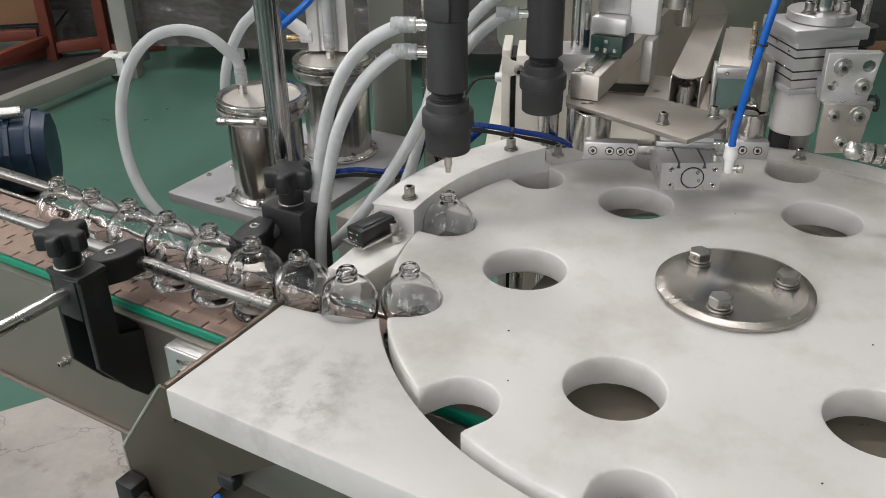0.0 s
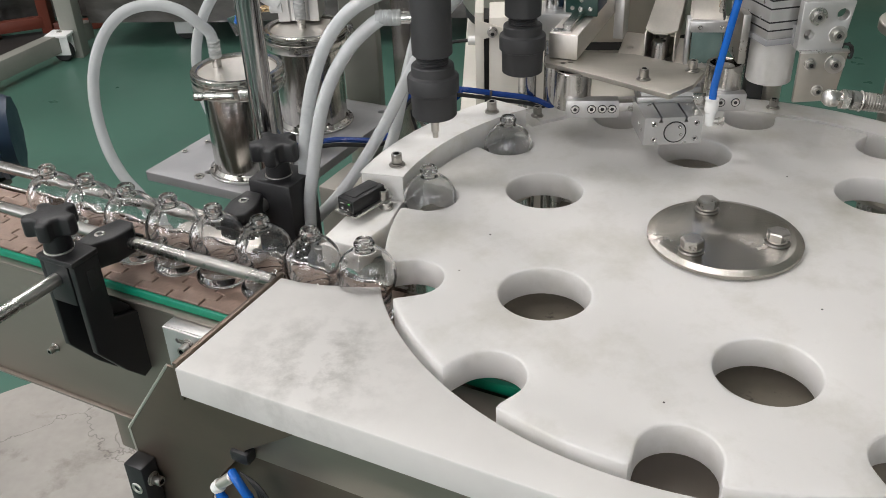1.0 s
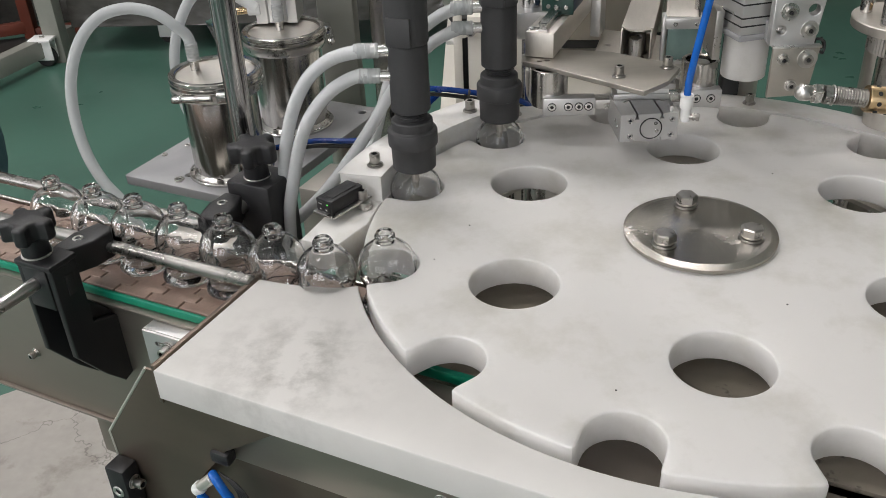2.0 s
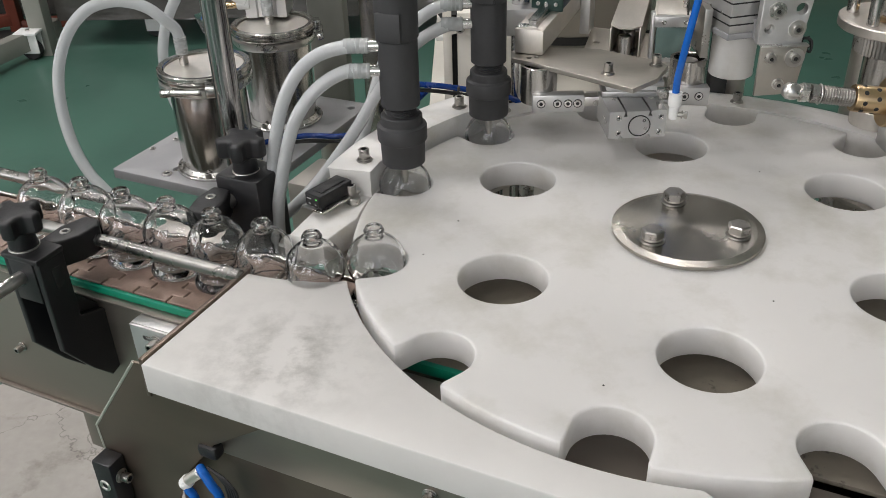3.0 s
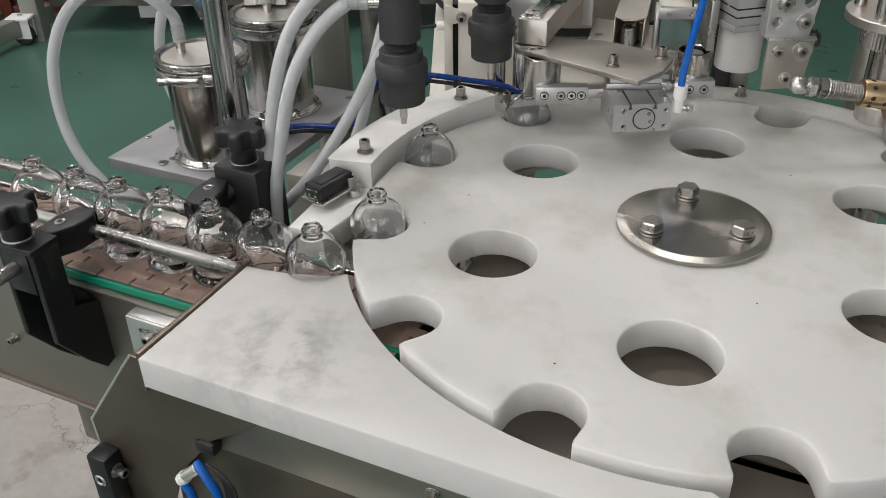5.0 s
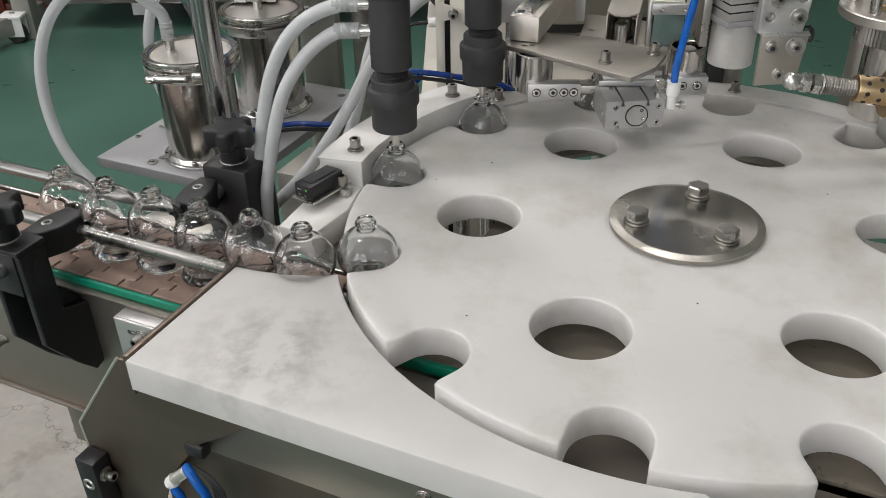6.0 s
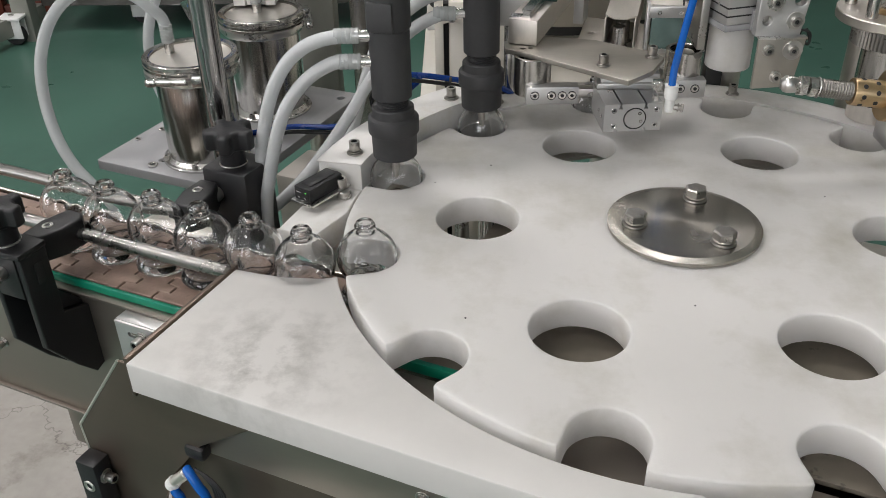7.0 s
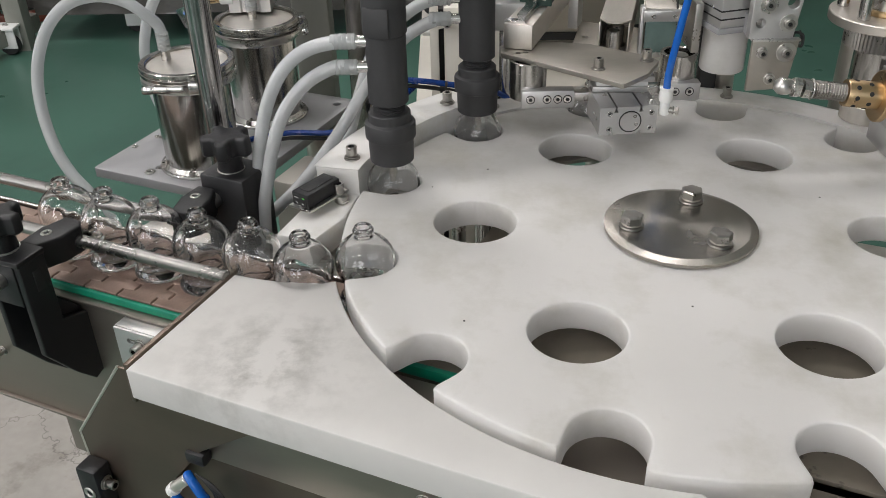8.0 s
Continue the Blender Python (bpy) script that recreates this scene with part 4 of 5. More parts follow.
part("standoff", cyl(0.0068, -0.0086, -0.001, pose(0.0205, -0.013, 0)), M["steel"], sens)
cap_screw(sens, pose(0.0205, -0.0105, 0.0012), 0.0105, False)

# ---------------------------------------------------------------- front cover and what hangs under it
cover = thing("front_cover", pose(0, 0, 0), "bent stainless side cover beneath the infeed guide", "cover")
FV = -0.330
# The cover's sheets take the colour that has the dark reflection in it.
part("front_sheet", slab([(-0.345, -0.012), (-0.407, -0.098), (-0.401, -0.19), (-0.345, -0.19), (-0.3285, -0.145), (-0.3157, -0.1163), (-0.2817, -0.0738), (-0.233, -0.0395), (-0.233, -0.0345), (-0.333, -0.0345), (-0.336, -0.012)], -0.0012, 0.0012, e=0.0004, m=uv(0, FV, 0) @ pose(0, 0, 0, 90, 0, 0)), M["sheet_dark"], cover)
# Thin pale rods along the bends, in place of the edge highlight.
edge_highlight = [uv(u, FV - 0.0006, z).translation for u, z in ((-0.345, -0.012), (-0.376, -0.055), (-0.407, -0.098))]
part("edge_highlight", tube(edge_highlight, 0.0014, 12, 8), M["lid"], cover, "pale strip painted as the highlight on the bent edge")
edge_highlight = [uv(u, FV - 0.0006, z).translation for u, z in ((-0.407, -0.098), (-0.404, -0.144), (-0.401, -0.19))]
part("edge_highlight", tube(edge_highlight, 0.0014, 12, 8), M["lid"], cover, "pale strip painted as the highlight on the bent edge")
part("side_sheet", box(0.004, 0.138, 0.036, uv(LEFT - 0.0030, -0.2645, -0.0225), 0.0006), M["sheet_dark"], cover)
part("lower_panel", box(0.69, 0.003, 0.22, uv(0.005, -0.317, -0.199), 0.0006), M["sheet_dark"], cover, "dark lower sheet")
part("lower_rail", box(0.65, 0.045, 0.055, uv(0.025, -0.300, -0.0625), 0.002), M["side_sheet"], cover, "square stainless cross rail")
for u in (-0.10, 0.12):
    cap_screw(cover, uv(u, -0.3225, -0.058) @ pose(0, 0, 0, 90, 0, 0), 0.008)
part("stay", box(0.02, 0.02, 0.235, uv(-0.18, -0.300, -0.2055), 0.002), M["steel_sheet"], cover)
lug = thing("mounting_lug", pose(0, 0, 0), "small black block bolted on the front cover", "bracket")
part("block", box(0.020, 0.018, 0.085, uv(-0.394, FV - 0.0105, -0.164), 0.002), M["black"], lug)
part("socket", ring(0.003, 0.0058, 0, 0.0015, uv(-0.394, FV - 0.0193, -0.146) @ pose(0, 0, 0, 90, 0, 0)), M["steel"], lug)
cap_screw(lug, uv(-0.384, FV - 0.010, -0.139) @ pose(0, 0, 0, 0, 90, 0), 0.0085)
rail_angle = thing("angle_bracket", pose(0, 0, 0), "slotted aluminium angle bracket on the conveyor side", "bracket")
part("angle", slab([(-0.028, -0.055), (0.028, -0.055), (0.028, 0.0), (-0.028, 0.0)], -0.0015, 0.0015, [[(-0.014, -0.008), (-0.004, -0.008), (-0.002, -0.011), (-0.004, -0.014), (-0.014, -0.014), (-0.016, -0.011)][::-1]], e=0.0005, m=uv(-0.405, V0 - 0.036, -0.056) @ pose(0, 0, 0, 90, 0, 0)), M["alu"], rail_angle)
part("ledge", box(0.056, 0.022, 0.003, uv(-0.405, V0 - 0.0245, -0.0565), 0.0006), M["alu"], rail_angle)
cap_screw(rail_angle, uv(-0.404, V0 - 0.0375, -0.0680) @ pose(0, 0, 0, 90, 0, 0), 0.0095)
fit = thing("air_fitting", pose(0, 0, 0), "white push-in air fitting with two bent blue tubes under the cover", "fitting")
c = uv(-0.3080, FV - 0.012, -0.1130).translation
part("body", rod(c + Vector((0.0155, -0.0050, 0.0160)), c, 0.0046), M["lid"], fit)
part("sleeve", rod(c + Vector((0.003, -0.001, 0.003)), c + Vector((-0.0015, 0.0005, -0.003)), 0.0056), M["white"], fit)
part("tube", tube([c + Vector((0.002, -0.001, 0.0)), c + Vector((0.001, -0.002, -0.006)), c + Vector((0.006, -0.004, -0.018)), c + Vector((0.010, -0.004, -0.09))], 0.0038, 24, 12), M["blue"], fit)
part("tube", tube([c + Vector((0.016, -0.005, 0.020)), c + Vector((0.021, -0.012, 0.020)), c + Vector((0.026, -0.015, 0.011)), c + Vector((0.031, -0.016, -0.006)), c + Vector((0.034, -0.016, -0.09))], 0.0038, 28, 12), M["blue"], fit)
for k in range(5):
    d = Vector((0.0022 * k, -0.001 * k, -0.0008 * k))
    part("cable", tube([c + Vector((0.024, -0.010, 0.026)) + d, c + Vector((0.033, -0.015, 0.020)) + d, c + Vector((0.038, -0.017, 0.0)) + d, c + Vector((0.033, -0.016, -0.09)) + d], 0.0010, 18, 6), M["dark"], fit)
part("gland", box(0.018, 0.012, 0.012, pose(*(c + Vector((0.024, 0.004, 0.031))), 0, 0, -24), 0.003), M["black"], fit)
# ---------------------------------------------------------------- capping station
def framed(name, m, label, category, group=""):
    return thing(name, m, label, category, group)


# air cylinder with T-slots, its piston face towards the dial's middle
gc = framed("air_cylinder", pose(-0.0235, 0.1725, 0.026, 0, 0, 4), "compact anodised aluminium air cylinder with T-slots", "air cylinder")
prof = [(-0.0265, 0), (-0.0165, 0), (-0.0165, 0.003), (-0.0135, 0.003), (-0.0135, 0), (0.0095, 0), (0.0095, 0.003), (0.0125, 0.003), (0.0125, 0), (0.0265, 0),
        (0.0265, 0.0292), (0.0122, 0.0292), (0.0122, 0.0262), (0.0135, 0.0235), (0.0095, 0.0235), (0.0105, 0.0262), (0.0105, 0.0292),
        (-0.0105, 0.0292), (-0.0105, 0.0262), (-0.0095, 0.0235), (-0.0135, 0.0235), (-0.0122, 0.0262), (-0.0122, 0.0292), (-0.0265, 0.0292)]
part("body", slab([(1.09 * x - 0.002, z) for x, z in prof], -0.029, 0.029, e=0.0004, seg=1, m=pose(0, 0, 0, 90, 0, 0)), M["alu"], gc)
part("piston_face", lathe([(0, -0.0005), (0.0098, -0.0005), (0.0101, 0.0004), (0.0101, 0.0008)], 36, pose(0.000, -0.0290, 0.0135, 90, 0, 0)), M["steel"], gc)
part("bore_ring", ring(0.0103, 0.0114, 0, 0.0004, pose(0.000, -0.0288, 0.0135, 90, 0, 0)), M["dark"], gc)
for x, z in ((-0.021, 0.0225), (0.0205, 0.006), (0.021, 0.0225), (-0.0205, 0.006), (0.0045, 0.0190), (0.0062, 0.0105)):
    corner = abs(x) > 0.01
    q = part("screw", ring(0.0012, 0.0029 if corner else 0.0014, 0, 0.0010, pose(x, -0.0288, z, 90, 0, 0)), M["chrome"], gc)
    if corner:
        # socket shade as a small dark disc
        part("socket", cyl(0.0013, 0, 0.0006, pose(x, -0.0288, z, 90, 0, 0), bevel=0.0001, steps=6), M["dark"], q)
for x in (-0.019, 0.019):
    part("port", ring(0.0014, 0.0028, 0, 0.0006, pose(x, 0.004, 0.0290)), M["steel"], gc)
for y, s in ((0.010, 0.006), (0.0, 0.004)):
    part("side_screw", ring(0.0008, 0.0022, 0, 0.001, pose(-0.0308, y - 0.018, 0.009 + s, 0, -90, 0)), M["chrome"], gc)

st = framed("slide_table", pose(-0.024, 0.202, 0.0554, 0, 0, -2), "stacked aluminium slide plates under the steel bar", "slide")
for k, (w, d, z0, z1, mm) in enumerate([(0.056, 0.044, 0, 0.006, "alu"), (0.052, 0.040, 0.0062, 0.0115, "white"), (0.060, 0.046, 0.0117, 0.0172, "alu"), (0.052, 0.040, 0.0174, 0.0243, "alu_grey")]):
    part("slide_plate", box(w, d, z1 - z0, pose(0.002 * k - 0.002, 0, (z0 + z1) / 2), 0.0008), M[mm], st)

bar = framed("mounting_plate", pose(0, 0, 0.080), "flat stainless mounting plate over the slide", "plate")
part("plate", slab([(-0.146, 0.222), (-0.122, 0.205), (-0.034, 0.128), (-0.006, 0.154), (0.012, 0.190), (0.004, 0.205), (-0.050, 0.245), (-0.118, 0.262), (-0.146, 0.245)], 0, 0.005, [hole(-0.128, 0.222, 0.003, 14), hole(-0.120, 0.2235, 0.003, 14)], e=0.0005), M["plate_dull"], bar)
for x, y in ((-0.052, 0.171), (0.000, 0.192)):
    cap_screw(bar, pose(x, y, 0.005), 0.0095)

# square bar with a linear rail and carriage
D1 = Vector((0.063, 0.180, 0)).normalized()
A1 = math.degrees(math.atan2(D1.y, D1.x))
lr = framed("linear_slide", pose(-0.128, 0.2315, 0.0855, 0, 0, A1), "stainless bar with a profiled linear rail and green-capped carriage", "linear slide")
part("bar", box(0.34, 0.031, 0.0265, pose(0.17, 0, 0.0135), 0.0008), M["steel_brushed"], lr)
part("rail", slab([(-0.005, 0), (0.005, 0), (0.0035, 0.004), (0.005, 0.0085), (-0.005, 0.0085), (-0.0035, 0.004)], 0, 0.33, e=0.0004, seg=1, m=pose(0.006, -0.002, 0.0268, 90, 0, 90)), M["chrome"], lr)
part("end_plate", box(0.012, 0.012, 0.001, pose(0.012, 0.010, 0.0270), 0.0003), M["chrome"], lr)
cg = part("carriage", box(0.05, 0.034, 0.021, pose(0.093, -0.002, 0.0390), 0.002), M["motor"], lr, "carriage with dark green end seal")
part("end_seal", box(0.003, 0.036, 0.023, pose(0.0665, -0.002, 0.0392), 0.0012), M["seal"], cg)
for y, z in ((-0.010, 0.036), (0.010, 0.036), (0.001, 0.036), (0.0, 0.045)):
    part("grease_screw", cyl(0.0022, 0, 0.002, pose(0.0652, y - 0.002, z, 0, -90, 0), bevel=0.0003), M["steel"], cg)
ad = part("adapter", box(0.055, 0.040, 0.020, pose(0.096, -0.002, 0.0600), 0.003), M["alu"], lr)
part("upper_block", box(0.04, 0.036, 0.045, pose(0.105, -0.002, 0.0926), 0.002), M["alu"], lr)
part("side_block", box(0.022, 0.030, 0.090, pose(0.098, -0.034, 0.0960), 0.001), M["white"], lr)
part("side_cylinder", cyl(0.0115, 0.075, 0.16, pose(0.12, -0.060, 0)), M["steel"], lr)
part("cylinder_arm", box(0.05, 0.04, 0.02, pose(0.115, -0.045, 0.128), 0.001), M["alu"], lr)
part("foot", box(0.03, 0.012, 0.050, pose(0.19, -0.022, -0.006), 0.001), M["alu"], lr)

# round posts and split clamps on both sides of the station
def split_clamp(x, y, z, bx0, bx1, by, holes_at, label):
    c = framed("split_clamp", pose(x, y, z), label, "clamp", "split clamps")
    part("collar", ring(0.0155, 0.0195, 0.0, 0.040, steps=64), M["tank"], c)
    w = bx1 - bx0
    part("clamp_bar", box(w, 0.014, 0.019, pose((bx0 + bx1) / 2 - x, by - y, 0.0055), 0.001), M["alu"], c)
    for hx in holes_at:
        # counterbore and socket are drawn dark in place of their shade
        s = part("counterbore", ring(0.0040, 0.0046, 0, 0.0007, pose(hx - x, by - y - 0.0068, 0.006, 90, 0, 0)), M["dark"], c)
        part("screw_head", cyl(0.0039, 0, 0.0012, pose(hx - x, by - y - 0.0068, 0.006, 90, 0, 0), bevel=0.0004), M["chrome"], s)
        part("socket", cyl(0.0020, 0.0010, 0.0015, pose(hx - x, by - y - 0.0068, 0.006, 90, 0, 0), bevel=0.0001, steps=6), M["dark"], s)
    part("jaw_arm", box(0.030, 0.012, 0.010, pose((bx1 if bx1 < 0 else bx0) + (0.012 if bx1 < 0 else -0.012) - x, by - y + 0.008, 0.004), 0.0008), M["steel"], c)
    part("jaw_pin", cyl(0.0095, 0.002, 0.037), M["screw"], c)
    # the collar's shaded inside is a dark disc
    part("bore_floor", cyl(0.0156, 0.001, 0.004), M["dark"], c)
    return c


split_clamp(-0.118, 0.212, 0.0415, -0.126, -0.072, 0.1925, (-0.117, -0.1, -0.089, -0.079), "split stainless clamp collar with four screws beside the air cylinder")
split_clamp(0.042, 0.228, 0.0405, 0.022, 0.061, 0.208, (0.035, 0.050), "split stainless clamp collar with two screws beside the air cylinder")
for x, y, r, z1 in ((-0.158, 0.318, 0.0075, 0.9), (-0.132, 0.318, 0.0105, 0.9), (-0.165, 0.345, 0.006, 0.9)):
    p = framed("guide_shaft", pose(x, y, 0), "polished vertical guide shaft", "shaft", "guide shafts")
    part("shaft", cyl(r, -0.319, z1, bevel=0.0005), M["chrome"], p)
sb = framed("shaft_block", pose(-0.146, 0.312, 0.086), "aluminium shaft clamp block with a socket screw", "clamp")
part("block", slab([(-0.026, -0.020), (0.030, -0.020), (0.034, -0.010), (0.028, 0.002), (0.030, 0.030), (-0.026, 0.030)], 0, 0.030, e=0.001), M["alu"], sb)
cap_screw(sb, pose(-0.014, -0.020, 0.017, 90, 0, 0), 0.0105)

# cap chute: a folded channel that falls towards the dial, and the track beside it
D2 = Vector((0.072, 0.283, 0)).normalized()
A2 = math.degrees(math.atan2(D2.y, D2.x))
ch = framed("cap_chute", pose(-0.012, 0.316, 0.046, 0, 0, A2), "folded stainless cap chute", "chute")
bm = box(0.50, 0.0016, 0.037, pose(0.25, 0.0165, 0.0185), 0.0003)
box(0.50, 0.0016, 0.037, pose(0.25, -0.0165, 0.0185), 0.0003, bm)
part("channel", bm, M["steel_brushed"], ch)
part("cover", slab([(0.012, -0.0005), (0.0, 0.010), (0.0, 0.0245), (0.012, 0.0345), (0.50, 0.0345), (0.50, -0.0005)], 0.0372, 0.0388, e=0.0003, m=pose(0, -0.017, 0)), M["steel_brushed"], ch)
part("floor_plate", slab([(-0.01, -0.055), (0.10, -0.055), (0.12, 0.050), (0.0, 0.050)][::1], -0.003, 0.0, [hole(0.06, 0.038, 0.004, 14), hole(0.01, 0.033, 0.003, 14)], e=0.0004), M["steel_brushed"], ch)
c1 = part("cap", lathe([(0, 0.0005), (0.0105, 0.0005), (0.011, 0.0015), (0.0082, 0.003), (0.0082, 0.024), (0.007, 0.0255), (0, 0.0255)], 32, pose(0.014, 0.001, 0)), M["chrome"], ch, "polished metal bottle cap")
part("cap", lathe([(0, 0.0005), (0.0105, 0.0005), (0.011, 0.0015), (0.0082, 0.003), (0.0082, 0.024), (0.007, 0.0255), (0, 0.0255)], 32, pose(0.037, -0.001, 0)), M["chrome"], ch, "polished metal bottle cap")
part("leg", box(0.02, 0.02, 0.365, pose(0.13, 0.0, -0.1835), 0.001), M["steel_brushed"], ch)
for k in range(9):
    part("link", cyl(0.0075, 0, 0.003, pose(0.36 + 0.017 * k, -0.030, 0.052), bevel=0.0008), M["white"], ch)
part("link_rail", box(0.20, 0.016, 0.012, pose(0.43, -0.030, 0.0455), 0.001), M["steel"], ch)

tr = framed("cap_track", pose(0.044, 0.335, 0.05, 0, 0, A2 + 2), "stainless cap track with side screws", "track")
part("top_plate", box(0.17, 0.034, 0.003, pose(0.090, 0, 0.0405), 0.0005), M["steel_brushed"], tr)
part("side_plate", box(0.17, 0.003, 0.055, pose(0.090, 0.0185, 0.012), 0.0005), M["steel_brushed"], tr)
part("side_plate", box(0.17, 0.003, 0.055, pose(0.090, -0.0185, 0.012), 0.0005), M["dark"], tr)
for k in range(6):
    part("adjusting_screw", cyl(0.0030, 0, 0.017, pose(0.035 + 0.021 * k, -0.015, 0.042), bevel=0.0005), M["brass"] if k % 2 else M["steel"], tr)
part("post", box(0.02, 0.03, 0.352, pose(0.1, 0, -0.192), 0.001), M["steel_brushed"], tr)
gl = framed("guide_window", pose(0.041, 0.318, 0.050, 0, 0, -4), "dark glass guide plate held by an aluminium cross bar", "guide")
part("pane", box(0.034, 0.003, 0.048, pose(0, 0, 0.012), 0.0005), M["teal"], gl, "glossy pale teal plate")
part("cross_bar", box(0.042, 0.008, 0.012, pose(0, -0.004, 0.042), 0.0008), M["alu"], gl)
for x in (-0.010, 0.014):
    part("screw", ring(0.0010, 0.0027, 0, 0.0012, pose(x, -0.0079, 0.042, 90, 0, 0)), M["chrome"], gl)
part("stay", box(0.004, 0.012, 0.36, pose(-0.021, 0.006, -0.13), 0.0005), M["alu"], gl)
part("stay", box(0.004, 0.012, 0.36, pose(0.022, 0.006, -0.13), 0.0005), M["steel"], gl)
part("latch", slab([(-0.006, -0.012), (0.005, -0.012), (0.006, 0.006), (0.0, 0.012), (-0.006, 0.008)], -0.001, 0.001, e=0.0003, m=pose(-0.004, -0.010, -0.010, 90, 0, 0)), M["steel"], gl)
part("clip", box(0.03, 0.004, 0.007, pose(0, -0.006, -0.004), 0.0008), M["alu"], gl)

# blue air tube with its push-in elbow
bl = framed("air_tube", pose(0, 0, 0), "glossy blue air tube on a white push-in elbow", "tube", "air tubes")
part("elbow", lathe([(0, 0), (0.0046, 0), (0.0050, 0.001), (0.0050, 0.013), (0.0062, 0.014), (0.0066, 0.016), (0.0066, 0.023), (0.0058, 0.025), (0.0066, 0.0255), (0.0066, 0.0275), (0, 0.0275)], 28, pose(0.0125, 0.148, 0.045)), M["white"], bl)
part("spigot", rod((0.014, 0.147, 0.0500), (0.023, 0.144, 0.0500), 0.0028), M["screw"], bl)
hx = part("adjuster", hex_head(bmesh.new(), 0.0075, 0.003, pose(0.0225, 0.1442, 0.0500, 0, 90, -18)), M["screw"], bl)
part("lock_ring", ring(0.0024, 0.0042, 0, 0.0015, pose(0.0195, 0.1452, 0.0500, 0, 90, -18)), M["screw"], bl)
part("tube", tube([(0.0125, 0.148, 0.070), (0.0125, 0.148, 0.084), (0.0140, 0.147, 0.100), (0.020, 0.148, 0.140), (0.030, 0.150, 0.20), (0.045, 0.155, 0.28), (0.07, 0.16, 0.45)], 0.0036, 50, 16), M["blue"], bl)
part("tube_guide", box(0.004, 0.012, 0.030, pose(-0.001, 0.155, 0.045), 0.001), M["steel"], bl)
part("tie", ring(0.0040, 0.0054, -0.001, 0.001, pose(0.0255, 0.149, 0.172, 14, 12, 0)), M["dark"], bl)

# press actuator, white sleeve and its bracket
ac = framed("press_actuator", pose(0, 0, 0), "aluminium twin-rod actuator with top flange", "actuator")
AR = 16
part("body", box(0.062, 0.056, 0.044, pose(0.083, 0.200, 0.1465, 0, 0, AR), 0.001), M["alu"], ac)
part("base_plate", box(0.064, 0.058, 0.006, pose(0.083, 0.200, 0.1214, 0, 0, AR), 0.0006), M["alu_grey"], ac)
part("top_plate", box(0.074, 0.062, 0.012, pose(0.083, 0.200, 0.1747, 0, 0, AR), 0.001), M["alu"], ac)
for z in (0.133, 0.141, 0.154, 0.162):
    # groove shade painted as thin dark bands standing just proud of the body
    part("groove", box(0.0625, 0.0565, 0.0016, pose(0.083, 0.200, z, 0, 0, AR), 0.0003), M["dark"], ac)
for y, z in ((-0.015, 0.158), (0.008, 0.161), (-0.012, 0.142), (0.010, 0.143)):
    part("dimple", cyl(0.0016, 0, 0.0012, pose(0.083, 0.200, z, 0, 0, AR) @ pose(-0.0305, y, 0, 0, -90, 0), bevel=0.0002), M["chrome"], ac)
fl = part("flange", cyl(0.031, 0.181, 0.190, pose(0.088, 0.205, 0), bevel=0.001, steps=44), M["alu"], ac)
part("spindle", cyl(0.012, 0.190, 0.34, pose(0.088, 0.205, 0)), M["chrome"], ac)
for x, y in ((0.072, 0.190), (0.104, 0.192), (0.088, 0.226)):
    cap_screw(fl, pose(x, y, 0.190), 0.009)
part("rod", cyl(0.005, 0, 0.022, pose(0.100, 0.1745, 0.152, 90, 0, AR)), M["chrome"], ac)
part("rod", cyl(0.006, 0, 0.012, pose(0.094, 0.1730, 0.134, 90, 0, AR)), M["steel"], ac)
part("sleeve", lathe([(0.012, 0.072), (0.0215, 0.072), (0.0222, 0.073), (0.0222, 0.118), (0.012, 0.118)], 44, pose(0.079, 0.201, 0)), M["hdpe"], ac, "white plastic sleeve")
part("side_arm", box(0.008, 0.05, 0.050, pose(0.046, 0.212, 0.118), 0.001), M["screw"], ac)
part("mast", cyl(0.016, -0.319, 0.5, pose(0.135, 0.372, 0), bevel=0.0005), M["steel_brushed"], ac)
part("mast_arm", box(0.04, 0.17, 0.03, pose(0.112, 0.295, 0.150, 0, 0, -20), 0.001), M["alu"], ac)

bk = framed("bracket_plate", pose(0, 0, 0), "drilled aluminium bracket plate with recessed bolts", "bracket")
def bolt_set(parent, x, y, z, r, washer_r):
    s = part("washer", cyl(washer_r, 0, 0.0015, pose(x, y, z, 90, 0, 0), bevel=0.0003), M["steel"], parent, smooth=25)
    part("bolt", lathe([(0, 0.001), (r, 0.001), (r, 0.0050), (r * 0.90, 0.0055), (r * 0.48, 0.0055), (r * 0.48, 0.003), (0, 0.003)], 24, pose(x, y, z, 90, 0, 0), bm=None), M["screw"], s, "", None, 25)
    # dark disc set in the recess to darken it
    part("socket", cyl(r * 0.46, 0.0032, 0.0042, pose(x, y, z, 90, 0, 0), bevel=0.0001, steps=6), M["dark"], s)


part("plate", slab([(0.086, 0.118), (0.128, 0.118), (0.1335, 0.164), (0.086, 0.164)], -0.012, 0, [hole(0.0955, 0.133, 0.0045, 18), hole(0.1235, 0.152, 0.0055, 18)], e=0.0008, m=pose(0, 0.152, 0, 90, 0, 0)), M["alu"], bk)
bolt_set(bk, 0.1005, 0.152, 0.151, 0.0048, 0.0085)
bolt_set(bk, 0.1215, 0.152, 0.133, 0.0048, 0.0085)
part("lower_plate", slab([(0.0895, 0.067), (0.128, 0.069), (0.1335, 0.1165), (0.0895, 0.1165)], -0.005, 0, e=0.0005, m=pose(0, 0.148, 0, 90, 0, 0)), M["plate_dull"], bk)
